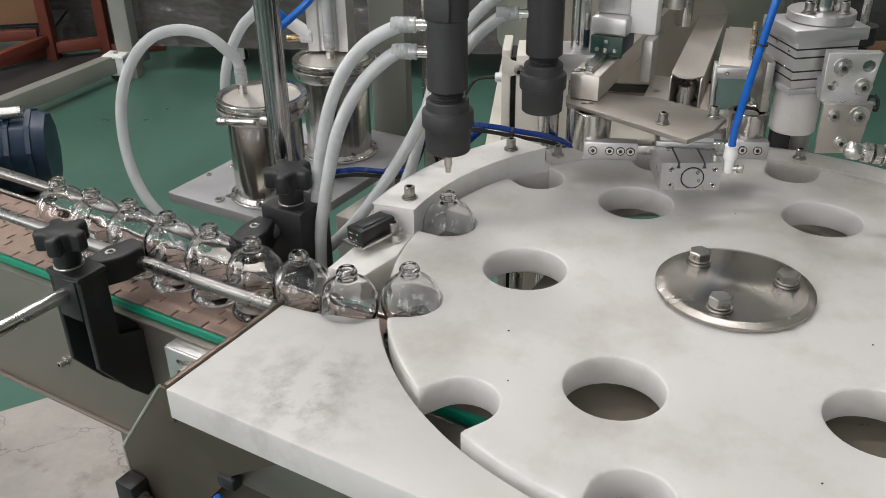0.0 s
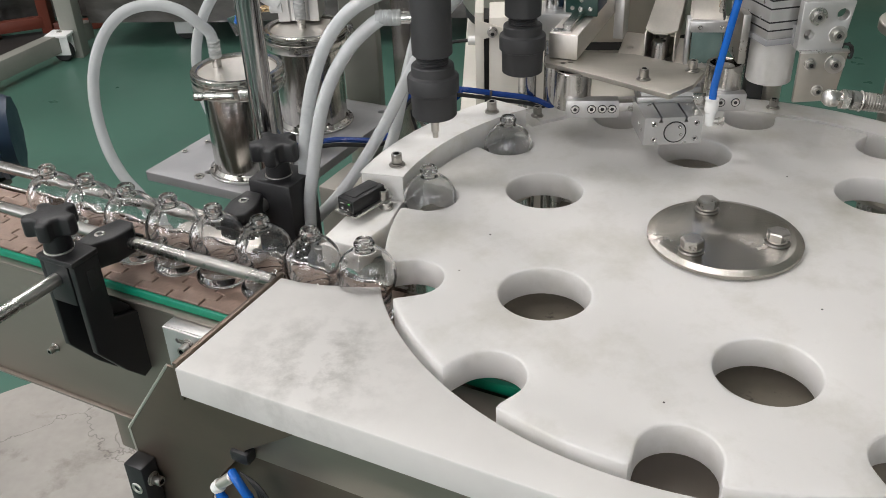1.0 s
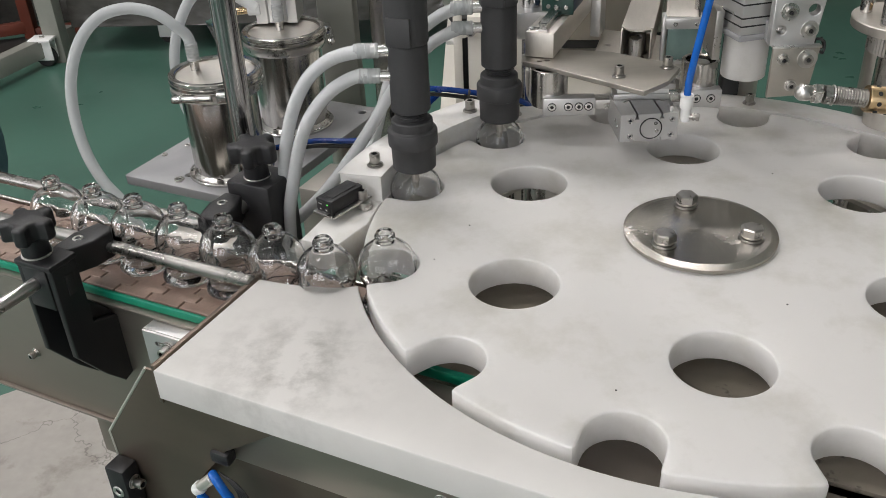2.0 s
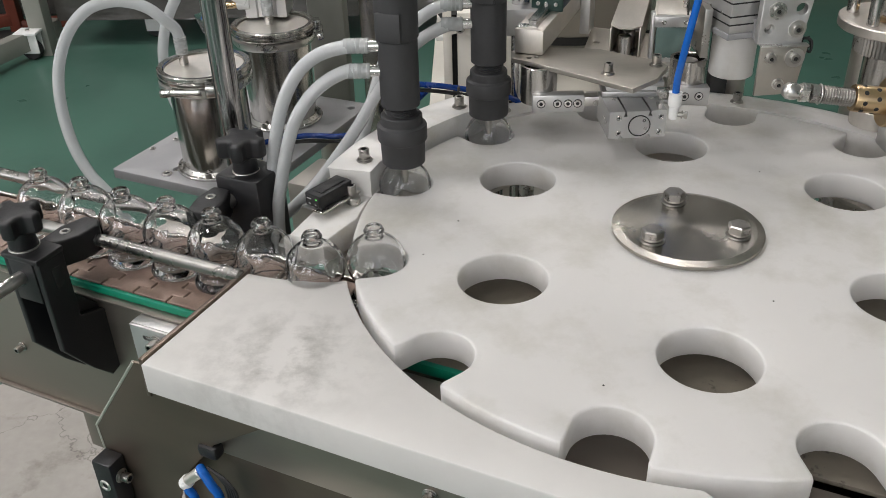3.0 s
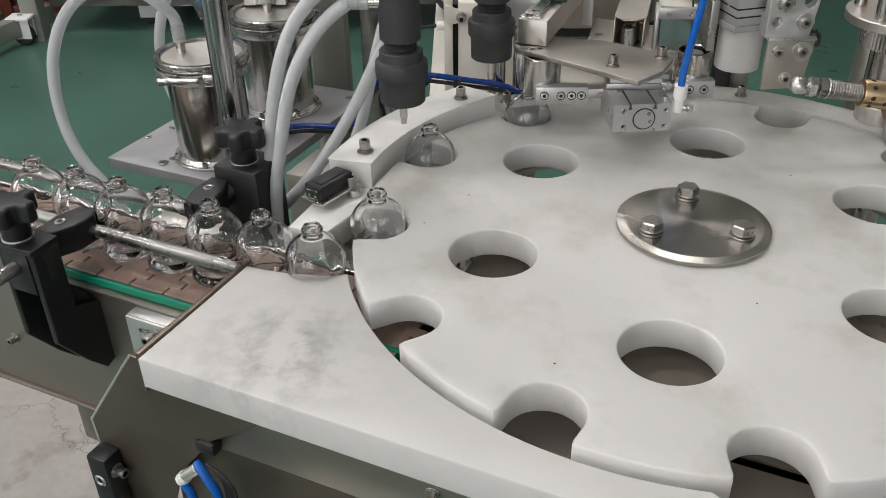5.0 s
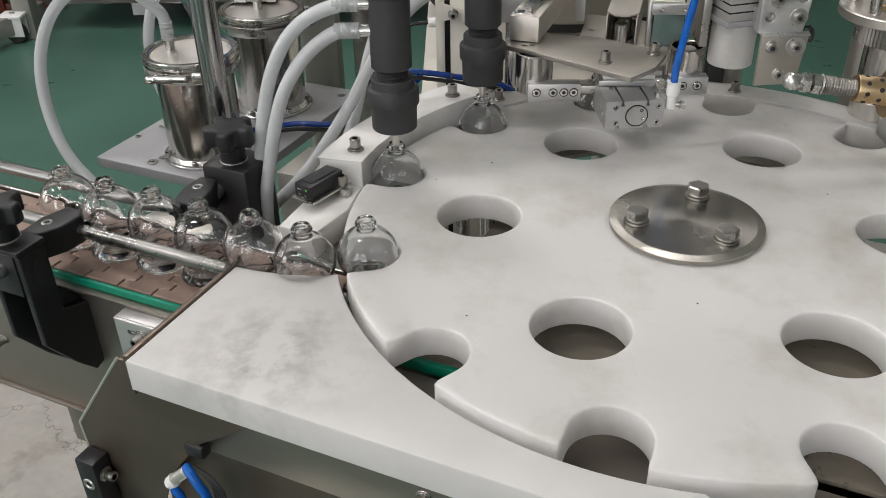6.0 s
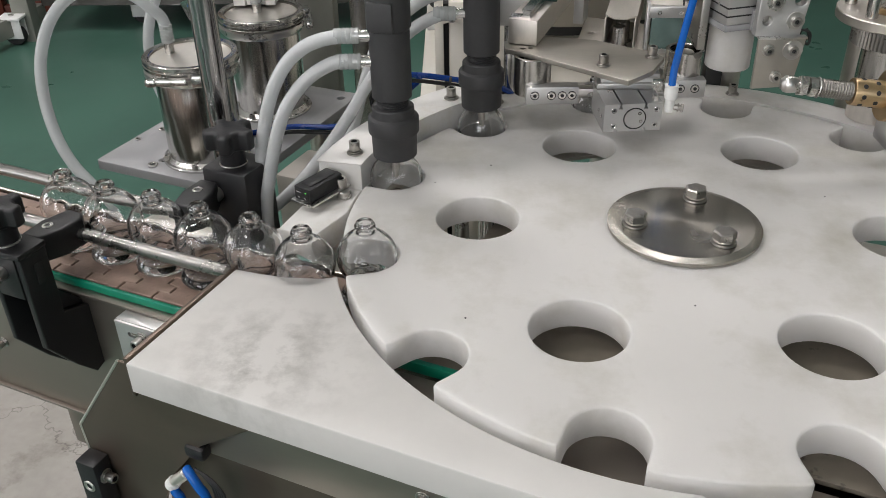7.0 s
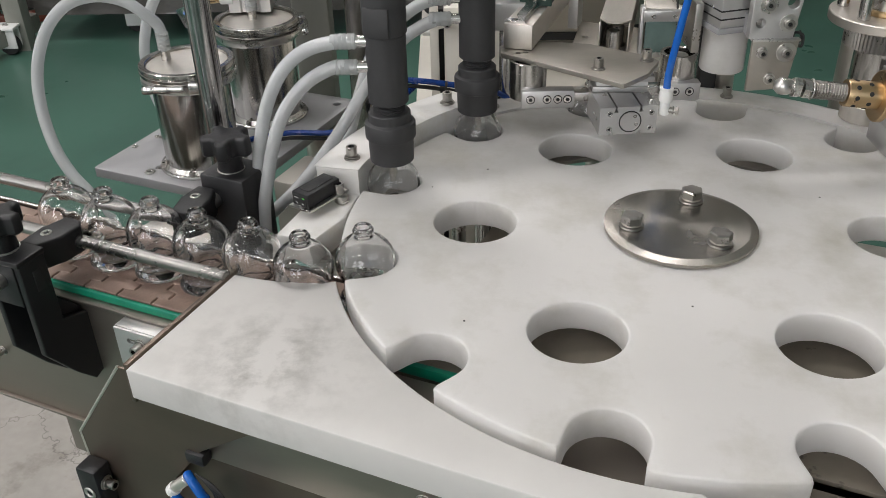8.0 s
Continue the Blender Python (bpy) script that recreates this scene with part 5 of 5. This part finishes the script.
part("lip", box(0.046, 0.008, 0.002, pose(0.1115, 0.151, 0.1175), 0.0003), M["steel"], bk)
bolt_set(bk, 0.0995, 0.148, 0.106, 0.0044, 0.0058)
bolt_set(bk, 0.1225, 0.148, 0.106, 0.0048, 0.0095)
bolt_set(bk, 0.1105, 0.148, 0.0795, 0.0044, 0.0058)
part("hanger", box(0.024, 0.16, 0.02, pose(0.098, 0.245, 0.128), 0.001), M["alu_grey"], bk)
part("hanger_post", box(0.020, 0.020, 0.50, pose(0.105, 0.335, -0.069), 0.001), M["dark"], bk)
part("coil", tube([(0.134, 0.16, 0.112), (0.142, 0.163, 0.106), (0.143, 0.166, 0.116), (0.135, 0.168, 0.118), (0.136, 0.170, 0.107), (0.145, 0.172, 0.110), (0.142, 0.174, 0.118)], 0.0014, 40, 8), M["dark"], bk)

# stop screw with spring, brass silencer and the white head block
ss = framed("stop_screw", pose(0.104, 0.105, 0.0895, 0, 96.5, -3), "steel ball-ended stop screw with hex nuts in a brass bush", "screw")
part("ball_end", lathe([(0, -0.004), (0.005, -0.0025), (0.0078, 0.001), (0.0082, 0.005), (0.0076, 0.010), (0.0060, 0.0125), (0.0060, 0.014), (0, 0.014)], 28), M["steel"], ss)
part("nut", hex_head(bmesh.new(), 0.0165, 0.0075, pose(0, 0, 0.0135)), M["steel"], ss)
part("nut", hex_head(bmesh.new(), 0.0165, 0.0075, pose(0, 0, 0.0225, 0, 0, 20)), M["steel"], ss)
part("washer", cyl(0.0098, 0.0302, 0.032), M["steel"], ss)
sp = [(0, 0.032)]
for k in range(12):
    sp += [(0.0088, 0.0328 + 0.0026 * k), (0.0072, 0.0341 + 0.0026 * k)]
sp += [(0, 0.0640)]
part("thread", lathe(sp, 28), M["screw"], ss)
bb = part("bush", lathe([(0.006, 0.062), (0.0122, 0.062), (0.0127, 0.063), (0.0127, 0.094), (0.006, 0.094)], 36), M["brass"], ss, "perforated brass bush")
for k in range(8):
    for z in (0.070, 0.082):
        a = radians(45 * k + (22 if z > 0.075 else 0))
        # vent holes are dark discs, their shade put into the colour
        part("vent", cyl(0.0022, 0, 0.0008, Matrix.Translation((0.0122 * math.cos(a), 0.0122 * math.sin(a), z)) @ Vector((math.cos(a), math.sin(a), 0)).to_track_quat("Z", "Y").to_matrix().to_4x4(), bevel=0.0002, steps=12), M["dark"], bb)
part("collar", cyl(0.024, 0.0925, 0.0985, bevel=0.001, steps=40), M["brass"], ss)

hb = framed("capping_head", pose(0.245, 0.150, 0), "white capping head block under a flanged stainless drive", "capping head")
part("block", box(0.050, 0.090, 0.045, pose(0.022, 0, 0.0505), 0.0015), M["alu"], hb)
part("bush_holder", box(0.050, 0.034, 0.034, pose(-0.0170, -0.051, 0.0760), 0.001), M["alu"], hb)
part("jaw", box(0.05, 0.05, 0.026, pose(0.012, 0.0, 0.0150), 0.002), M["alu"], hb)
fd = framed("drive_spindle", pose(0.252, 0.228, 0), "flanged stainless capping drive with knurled ring and columns", "spindle")
part("flange", cyl(0.058, 0.108, 0.118, bevel=0.001, steps=56), M["steel_brushed"], fd)
kn = []
for k in range(120):
    r = 0.0385 if k % 2 else 0.0372
    a = 2 * math.pi * k / 120
    kn.append((r * math.cos(a), r * math.sin(a)))
part("knurled_ring", slab(kn, 0.083, 0.1045, e=0.0006, seg=1), M["screw"], fd)
part("neck", cyl(0.025, 0.02, 0.108, steps=40), M["tank"], fd)
part("core", cyl(0.026, 0.118, 0.26, steps=40), M["steel"], fd)
part("brass_ring", cyl(0.029, 0.118, 0.124, steps=40), M["brass"], fd)
for a in (150, 215, 260, 330, 60):
    part("column", cyl(0.0062, 0.118, 0.30, pose(0.045 * math.cos(radians(a)), 0.045 * math.sin(radians(a)), 0)), M["chrome"], fd)
part("mast", cyl(0.020, -0.319, 0.5, pose(0.02, 0.09, 0)), M["steel_brushed"], fd)
part("mast_arm", box(0.03, 0.11, 0.03, pose(0.012, 0.05, 0.16), 0.001), M["alu"], fd)
part("base", cyl(0.026, -0.319, 0.02, steps=40), M["steel_brushed"], fd)
kb = framed("black_handle", pose(0.150, 0.270, 0.125), "black plastic clamping handle hanging behind the bracket", "handle")
part("grip", lathe([(0, 0), (0.008, 0), (0.009, 0.002), (0.0085, 0.012), (0.014, 0.016), (0.0145, 0.034), (0.0, 0.036)], 24), M["black"], kb)
part("stem", cyl(0.004, 0.034, 0.36), M["steel"], kb)
part("cross_bar", box(0.02, 0.06, 0.02, pose(0, 0.022, 0.36), 0.001), M["alu"], kb)

# outfeed carrier at the rim
oc = framed("stop_block", pose(0.2725, 0.118, 0), "grey aluminium stop block at the dial's rim", "block")
part("block", box(0.030, 0.05, 0.023, pose(0.01, 0, 0.0140), 0.001), M["alu"], oc)
part("foot", cyl(0.006, -0.0445, 0.003, pose(0.055, 0.02, 0)), M["steel"], oc)
part("stay", box(0.06, 0.012, 0.006, pose(0.035, 0.02, 0.006), 0.0005), M["steel"], oc)
# ---------------------------------------------------------------- behind the filling station
deck = thing("rear_deck", pose(0, 0, 0), "cream painted rear deck that carries the cap feeder", "deck")
part("plate", slab([(-0.245, 0.40), (0.085, 0.375), (0.125, 0.95), (-0.245, 0.95)], -0.070, -0.050, e=0.001), M["cream"], deck)
for x, y in ((-0.2, 0.5), (0.06, 0.5), (-0.2, 0.9), (0.08, 0.9)):
    part("leg", cyl(0.018, FLOOR, -0.070, pose(x, y, 0)), M["steel_brushed"], deck)
bowl = thing("feeder_bowl", pose(-0.03, 0.80, -0.050), "large dull steel vibratory feeder bowl", "feeder")
part("shell", lathe([(0, 0.035), (0.215, 0.035), (0.222, 0.045), (0.232, 0.30), (0.238, 0.302), (0.238, 0.306), (0.224, 0.304), (0.214, 0.06), (0, 0.05)], 72), M["bowl"], bowl)
part("seal", ring(0.150, 0.217, 0.024, 0.036, steps=60), M["dark"], bowl)
part("drive", lathe([(0, 0), (0.16, 0), (0.165, 0.01), (0.15, 0.026), (0, 0.026)], 60), M["cream"], bowl)
hp = thing("hanging_rod", pose(0.005, 0.50, 0.095), "round stainless rod hanging over the chute", "rod")
part("rod", cyl(0.0105, 0.0, 0.60, bevel=0.0006), M["chrome"], hp)
part("arm", box(0.03, 0.30, 0.03, pose(0, 0.13, 0.60), 0.002), M["alu"], hp)
part("post", cyl(0.018, -0.145, 0.60, pose(0.095, 0.262, 0)), M["steel_brushed"], hp)
part("tie", box(0.12, 0.03, 0.03, pose(0.05, 0.262, 0.60), 0.002), M["alu"], hp)

panel = thing("valve_box", pose(0, 0, 0), "cream folded sheet-metal valve box with a screwed flange", "box")
part("body", box(0.086, 0.07, 0.40, pose(-0.163, 0.455, -0.125), 0.002), M["cream"], panel)
part("edge", box(0.011, 0.07, 0.40, pose(-0.2185, 0.452, -0.118), 0.001), M["cream"], panel)
# the gap's shade is a dark bar set between the two sheets
part("slit", box(0.0064, 0.05, 0.39, pose(-0.2098, 0.455, -0.125), 0), M["dark"], panel)
part("flange", slab([(-0.224, 0.070), (-0.178, 0.055), (-0.182, 0.040), (-0.200, 0.048), (-0.213, 0.045), (-0.224, 0.052)][::-1], -0.0012, 0.0012, e=0.0003, m=pose(0, 0.4165, 0.004, 90, 0, 0)), M["cream"], panel)
cap_screw(panel, pose(-0.202, 0.4150, 0.058, 90, 0, 0), 0.009)
part("knob", cyl(0.006, 0, 0.010, pose(-0.224, 0.445, 0.038, 0, -90, 0)), M["white"], panel)
part("cable", tube([(-0.234, 0.445, 0.038), (-0.26, 0.44, 0.034), (-0.275, 0.44, 0.0), (-0.272, 0.44, -0.06), (-0.255, 0.44, -0.12)], 0.0022, 30, 8), M["dark"], panel)
part("foot", box(0.12, 0.09, 0.57, pose(-0.175, 0.455, -0.612), 0.002), M["frame"], panel)

col = thing("machine_column", pose(-0.388, 0.545, 0), "square grey painted machine column", "column", "columns")
part("post", box(0.050, 0.05, 2.2, pose(0, 0, 0.2), 0.003), M["frame"], col)
part("foot", box(0.10, 0.10, 0.012, pose(0, 0, FLOOR + 0.006), 0.002), M["frame"], col)
col2 = thing("machine_column", pose(-0.330, 0.565, 0), "square stainless machine column", "column", "columns")
part("post", box(0.030, 0.03, 2.2, pose(0, 0, 0.2), 0.002), M["steel_sheet"], col2)
part("foot", box(0.07, 0.07, 0.012, pose(0, 0, FLOOR + 0.006), 0.002), M["frame"], col2)

da = thing("drive_cylinder", pose(-0.448, 0.452, 0.072), "ribbed aluminium air cylinder over the rear tank", "air cylinder")
prof = [(-0.026, -0.024), (-0.012, -0.024), (-0.010, -0.021), (-0.006, -0.021), (-0.004, -0.024), (0.006, -0.024), (0.008, -0.021), (0.012, -0.021), (0.014, -0.024), (0.026, -0.024), (0.026, 0.024), (-0.026, 0.024)]
part("barrel", slab(prof, 0, 0.30, e=0.0006, seg=1), M["alu"], da)
part("rod", cyl(0.006, -0.030, 0.002), M["chrome"], da)
part("yoke", box(0.16, 0.03, 0.03, pose(0.06, 0.03, 0.22), 0.002), M["alu"], da)
fe = part("elbow", rod((-0.050, -0.020, 0.038), (-0.024, -0.020, 0.020), 0.0085), M["white"], da, "white push-in elbow")
part("spigot", rod((-0.054, -0.022, 0.016), (-0.030, -0.022, 0.018), 0.0045), M["brass"], fe)
part("body", rod((-0.036, -0.020, 0.018), (-0.020, -0.020, 0.018), 0.0075), M["white"], fe)
tb = thing("air_tube", pose(0, 0, 0), "glossy blue air tubes crossing above the tanks", "tube", "air tubes")
part("tube", tube([(-0.500, 0.430, 0.112), (-0.515, 0.428, 0.128), (-0.535, 0.43, 0.148), (-0.56, 0.44, 0.20)], 0.0048, 24, 12), M["blue"], tb)
part("tube", tube([(-0.440, 0.410, 0.165), (-0.470, 0.405, 0.135), (-0.505, 0.40, 0.105), (-0.520, 0.40, 0.080)], 0.0048, 24, 12), M["blue"], tb)
part("tag", box(0.016, 0.002, 0.024, pose(-0.520, 0.398, 0.078, 0, -20, 0), 0.0005), M["film"], tb, "clear plastic tag")
tb = thing("air_tube", pose(0, 0, 0), "bundle of glossy blue air tubes behind the curved guide", "tube", "air tubes")
for k, dz in enumerate((0.0, -0.007)):
    part("tube", tube([(-0.47, 0.33, -0.060 + dz), (-0.40, 0.315, -0.042 + dz), (-0.33, 0.305, -0.034 + dz), (-0.30, 0.30, 0.020 + dz), (-0.255, 0.30, 0.028 + dz), (-0.197, 0.302, 0.020 + dz), (-0.145, 0.305, 0.008 + dz), (-0.10, 0.315, -0.03 + dz)], 0.0034 - 0.001 * k, 60, 10), M["dark" if k else "navy"], tb)
part("tube", tube([(-0.24, 0.312, 0.018), (-0.262, 0.325, -0.01), (-0.29, 0.33, -0.06), (-0.30, 0.34, -0.14)], 0.0040, 24, 10), M["navy"], tb)
part("tie", ring(0.0070, 0.0082, -0.0015, 0.0015, pose(-0.205, 0.3015, 0.0165, 0, 98, 0)), M["dark"], tb)
wl = thing("cable_loom", pose(0, 0, 0), "bundle of grey sensor cables behind the filling heads", "cable")
for k in range(7):
    d = Vector((0.006 * math.sin(2.1 * k), 0.006 * math.cos(1.3 * k), 0.004 * math.sin(k)))
    part("cable", tube([Vector((-0.275, 0.32, 0.012)) + d, Vector((-0.292, 0.325, -0.012)) + d * 1.5, Vector((-0.285, 0.33, -0.05)) + d * 2, Vector((-0.30, 0.34, -0.16)) + d], 0.0017, 18, 6), M["dark"] if k % 3 else M["steel"], wl)
vb = thing("valve_shelf", pose(0, 0, 0), "dull steel block under the filling hoses", "block")
part("block", box(0.115, 0.07, 0.10, pose(-0.335, 0.225, -0.105, 0, 0, -24), 0.002), M["bowl"], vb)
part("stand", box(0.06, 0.05, 0.165, pose(-0.335, 0.225, -0.2370, 0, 0, -24), 0.002), M["steel_brushed"], vb)
for x, y in ((-0.388, 0.100), (-0.386, 0.088), (-0.330, 0.20)):
    vv = thing("valve_port", pose(x, y, 0), "stainless valve port under a filling hose", "valve", "valve ports")
    part("stub", cyl(0.0085, -0.319, -0.075), M["steel"], vv)
fb = thing("feed_shelf", pose(0, 0, 0), "small stainless shelf behind the bottles", "shelf")
part("plate", box(0.10, 0.045, 0.004, uv(-0.50, -0.080, -0.066), 0.0006), M["steel_brushed"], fb)
part("stay", box(0.02, 0.02, 0.252, uv(-0.50, -0.070, -0.194), 0.001), M["steel_brushed"], fb)

# conveyor drive
mt = thing("drive_motor", pose(-0.990, 0.505, -0.122, 0, 0, 20), "dark blue electric motor with a steel rod on top", "motor")
part("housing", lathe([(0, -0.10), (0.055, -0.10), (0.062, -0.092), (0.064, 0.06), (0.058, 0.072), (0, 0.072)], 10, pose(0, 0, 0, 0, 90, 0)), M["motor"], mt)
for k in range(5):
    part("fin", ring(0.060, 0.068, -0.004, 0.004, pose(-0.07 + 0.03 * k, 0, 0, 0, 90, 0), steps=10), M["motor"], mt)
part("rod", rod((-0.10, -0.02, 0.071), (0.045, -0.02, 0.071), 0.009), M["steel"], mt)
part("terminal_box", box(0.06, 0.05, 0.03, pose(-0.03, -0.055, 0.02), 0.004), M["motor"], mt)
part("bracket", box(0.05, 0.19, 0.012, pose(-0.02, -0.085, -0.066, 0, 0, -30), 0.002), M["frame"], mt)

# ---------------------------------------------------------------- far side of the hall
def caster(x, y, top):
    c = thing("caster_wheel", pose(x, y, FLOOR), "black caster wheel in a white steel fork", "wheel", "casters")
    part("tyre", cyl(0.045, -0.018, 0.018, pose(0, 0, 0.045, 90, 0, 0), bevel=0.006), M["dark"], c)
    for s in (-0.026, 0.026):
        part("fork", box(0.085, 0.006, 0.085, pose(0.0, s, 0.075), 0.003), M["white"], c)
    part("plate", box(0.10, 0.09, 0.012, pose(0, 0, 0.1235), 0.002), M["white"], c)
    part("stem", cyl(0.012, 0.1295, top - FLOOR), M["steel"], c)


frm = thing("trolley_frame", pose(0, 0, 0), "low grey-green welded steel trolley frame", "trolley")
part("beam", box(1.9, 0.06, 0.080, pose(-2.37, 2.42, -0.815, 0, 0, 73), 0.004), M["frame"], frm)
part("post", box(0.08, 0.08, 1.83, pose(-2.105, 3.20, 0.015), 0.004), M["frame"], frm)
caster(-2.135, 3.13, -0.765)


def film(w, h, m, parent):
    bm = bmesh.new()
    bmesh.ops.create_grid(bm, x_segments=70, y_segments=44, size=0.5)
    for v in bm.verts:
        p = Vector((v.co.x * w, 0, v.co.y * h))
        a = 0.05 * noise.noise(p * 2.3) + 0.018 * abs(noise.noise(Vector((p.x * 5, 1.7, p.z * 11)))) + 0.008 * noise.noise(p * 21)
        v.co = Vector((p.x, a, p.z))
    return part("film", bm, M["wrap"], parent, "creased glossy stretch film", m)


wm = thing("wrapped_machine", pose(0, 0, 0), "dark machine wrapped in shiny stretch film", "machine", "wrapped machines")
film(2.9, 1.9, pose(-0.60, 3.25, 0.18), wm)
part("body", box(2.8, 0.9, 1.86, pose(-0.60, 3.80, 0.18), 0.02), M["wrap"], wm)
part("base", box(2.8, 0.8, 0.02, pose(-0.60, 3.76, -0.762), 0.003), M["frame"], wm)
caster(-1.66, 3.42, -0.772)
caster(0.6, 3.45, -0.772)
caster(-1.66, 4.1, -0.772)
caster(0.6, 4.1, -0.772)
wm2 = thing("wrapped_machine", pose(0, 0, 0), "tall crate wrapped in shiny stretch film behind the rack", "machine", "wrapped machines")
film(0.86, 1.9, pose(-2.47, 3.78, 0.06, 0, 0, 8), wm2)
part("body", box(0.80, 0.6, 1.86, pose(-2.50, 4.18, 0.03, 0, 0, 8), 0.02), M["wrap"], wm2)
rk = thing("orange_rack", pose(0, 0, 0), "orange painted steel rack with a tan board", "rack")
part("upright", box(0.055, 0.055, 1.9, pose(-2.612, 3.42, FLOOR + 0.95), 0.004), M["orange"], rk)
part("upright", box(0.055, 0.055, 1.9, pose(-2.385, 3.54, FLOOR + 0.95), 0.004), M["orange"], rk)
part("upright", box(0.055, 0.055, 1.9, pose(-3.55, 3.10, FLOOR + 0.95), 0.004), M["orange"], rk)
part("rail", box(0.22, 0.04, 0.055, pose(-2.50, 3.48, -0.838, 0, 0, 28), 0.003), M["orange"], rk)
part("rail", box(0.30, 0.04, 0.05, pose(-2.26, 3.58, -0.872, 0, 0, 18), 0.003), M["orange"], rk)
part("rail", box(0.42, 0.04, 0.050, pose(-2.665, 3.21, -0.795, 0, 0, 78), 0.003), M["orange"], rk)
part("foot_rail", box(0.42, 0.04, 0.05, pose(-2.75, 3.26, -0.850, 0, 0, 55), 0.003), M["orange"], rk)
part("cross_rail", box(0.92, 0.04, 0.05, pose(-3.09, 3.25, -0.76, 0, 0, 17), 0.003), M["orange"], rk)
part("deck", box(0.90, 0.30, 0.016, pose(-3.06, 3.47, -0.735, 0, 0, 17), 0.003), M["dark"], rk, "dark rack deck")
part("board", box(0.92, 0.04, 0.62, pose(-3.07, 3.31, -0.405, 0, 0, 17), 0.004), M["board"], rk, "tan fibreboard panel")
# A thin dark sheet stands in for the rack's shadow on the floor.
mt2 = [(-2.30, 3.60), (-2.95, 3.35), (-2.95, 2.60), (-2.64, 2.50)]
tagged(part("floor_shadow", slab(mt2, FLOOR + 0.0005, FLOOR + 0.008, e=0.002), M["mat"]), "thin dark sheet standing in for the shadow under the rack", "mat")
fg = thing("wrapped_crate", pose(1.9, 4.3, FLOOR), "film-wrapped machine crate on the far floor", "crate")
part("body", box(1.6, 0.9, 1.3, pose(0, 0, 0.70), 0.02), M["wrap"], fg)
part("pallet", box(1.6, 0.9, 0.05, pose(0, 0, 0.025), 0.004), M["board"], fg)


# ---------------------------------------------------------------- what moves
def motions():
    tt = [k / 10 for k in range(81)]
    walk(dial, [(t, pose(0, 0, 0, 0, 0, dial_turn(t))) for t in tt])
    for k, ob in BOTTLES:
        rows = []
        for t in tt:
            p = bottle_xy(k, t)
            turn = 37 * k + (dial_turn(t) if k >= 2 else 0)
            rows.append((t, pose(p.x, p.y, BELT_Z + 0.0002, 0, 0, turn)))
        walk(ob, rows)
    for h, xy in zip(HEADS, (B_XY, C_XY)):
        walk(h, [(t, pose(xy.x, xy.y, lift(t))) for t in tt])
    for ob, low, high in HOSE_PIECES:
        walk(ob, [(t, low.lerp(high, lift(t) / LIFT)) for t in tt])


motions()
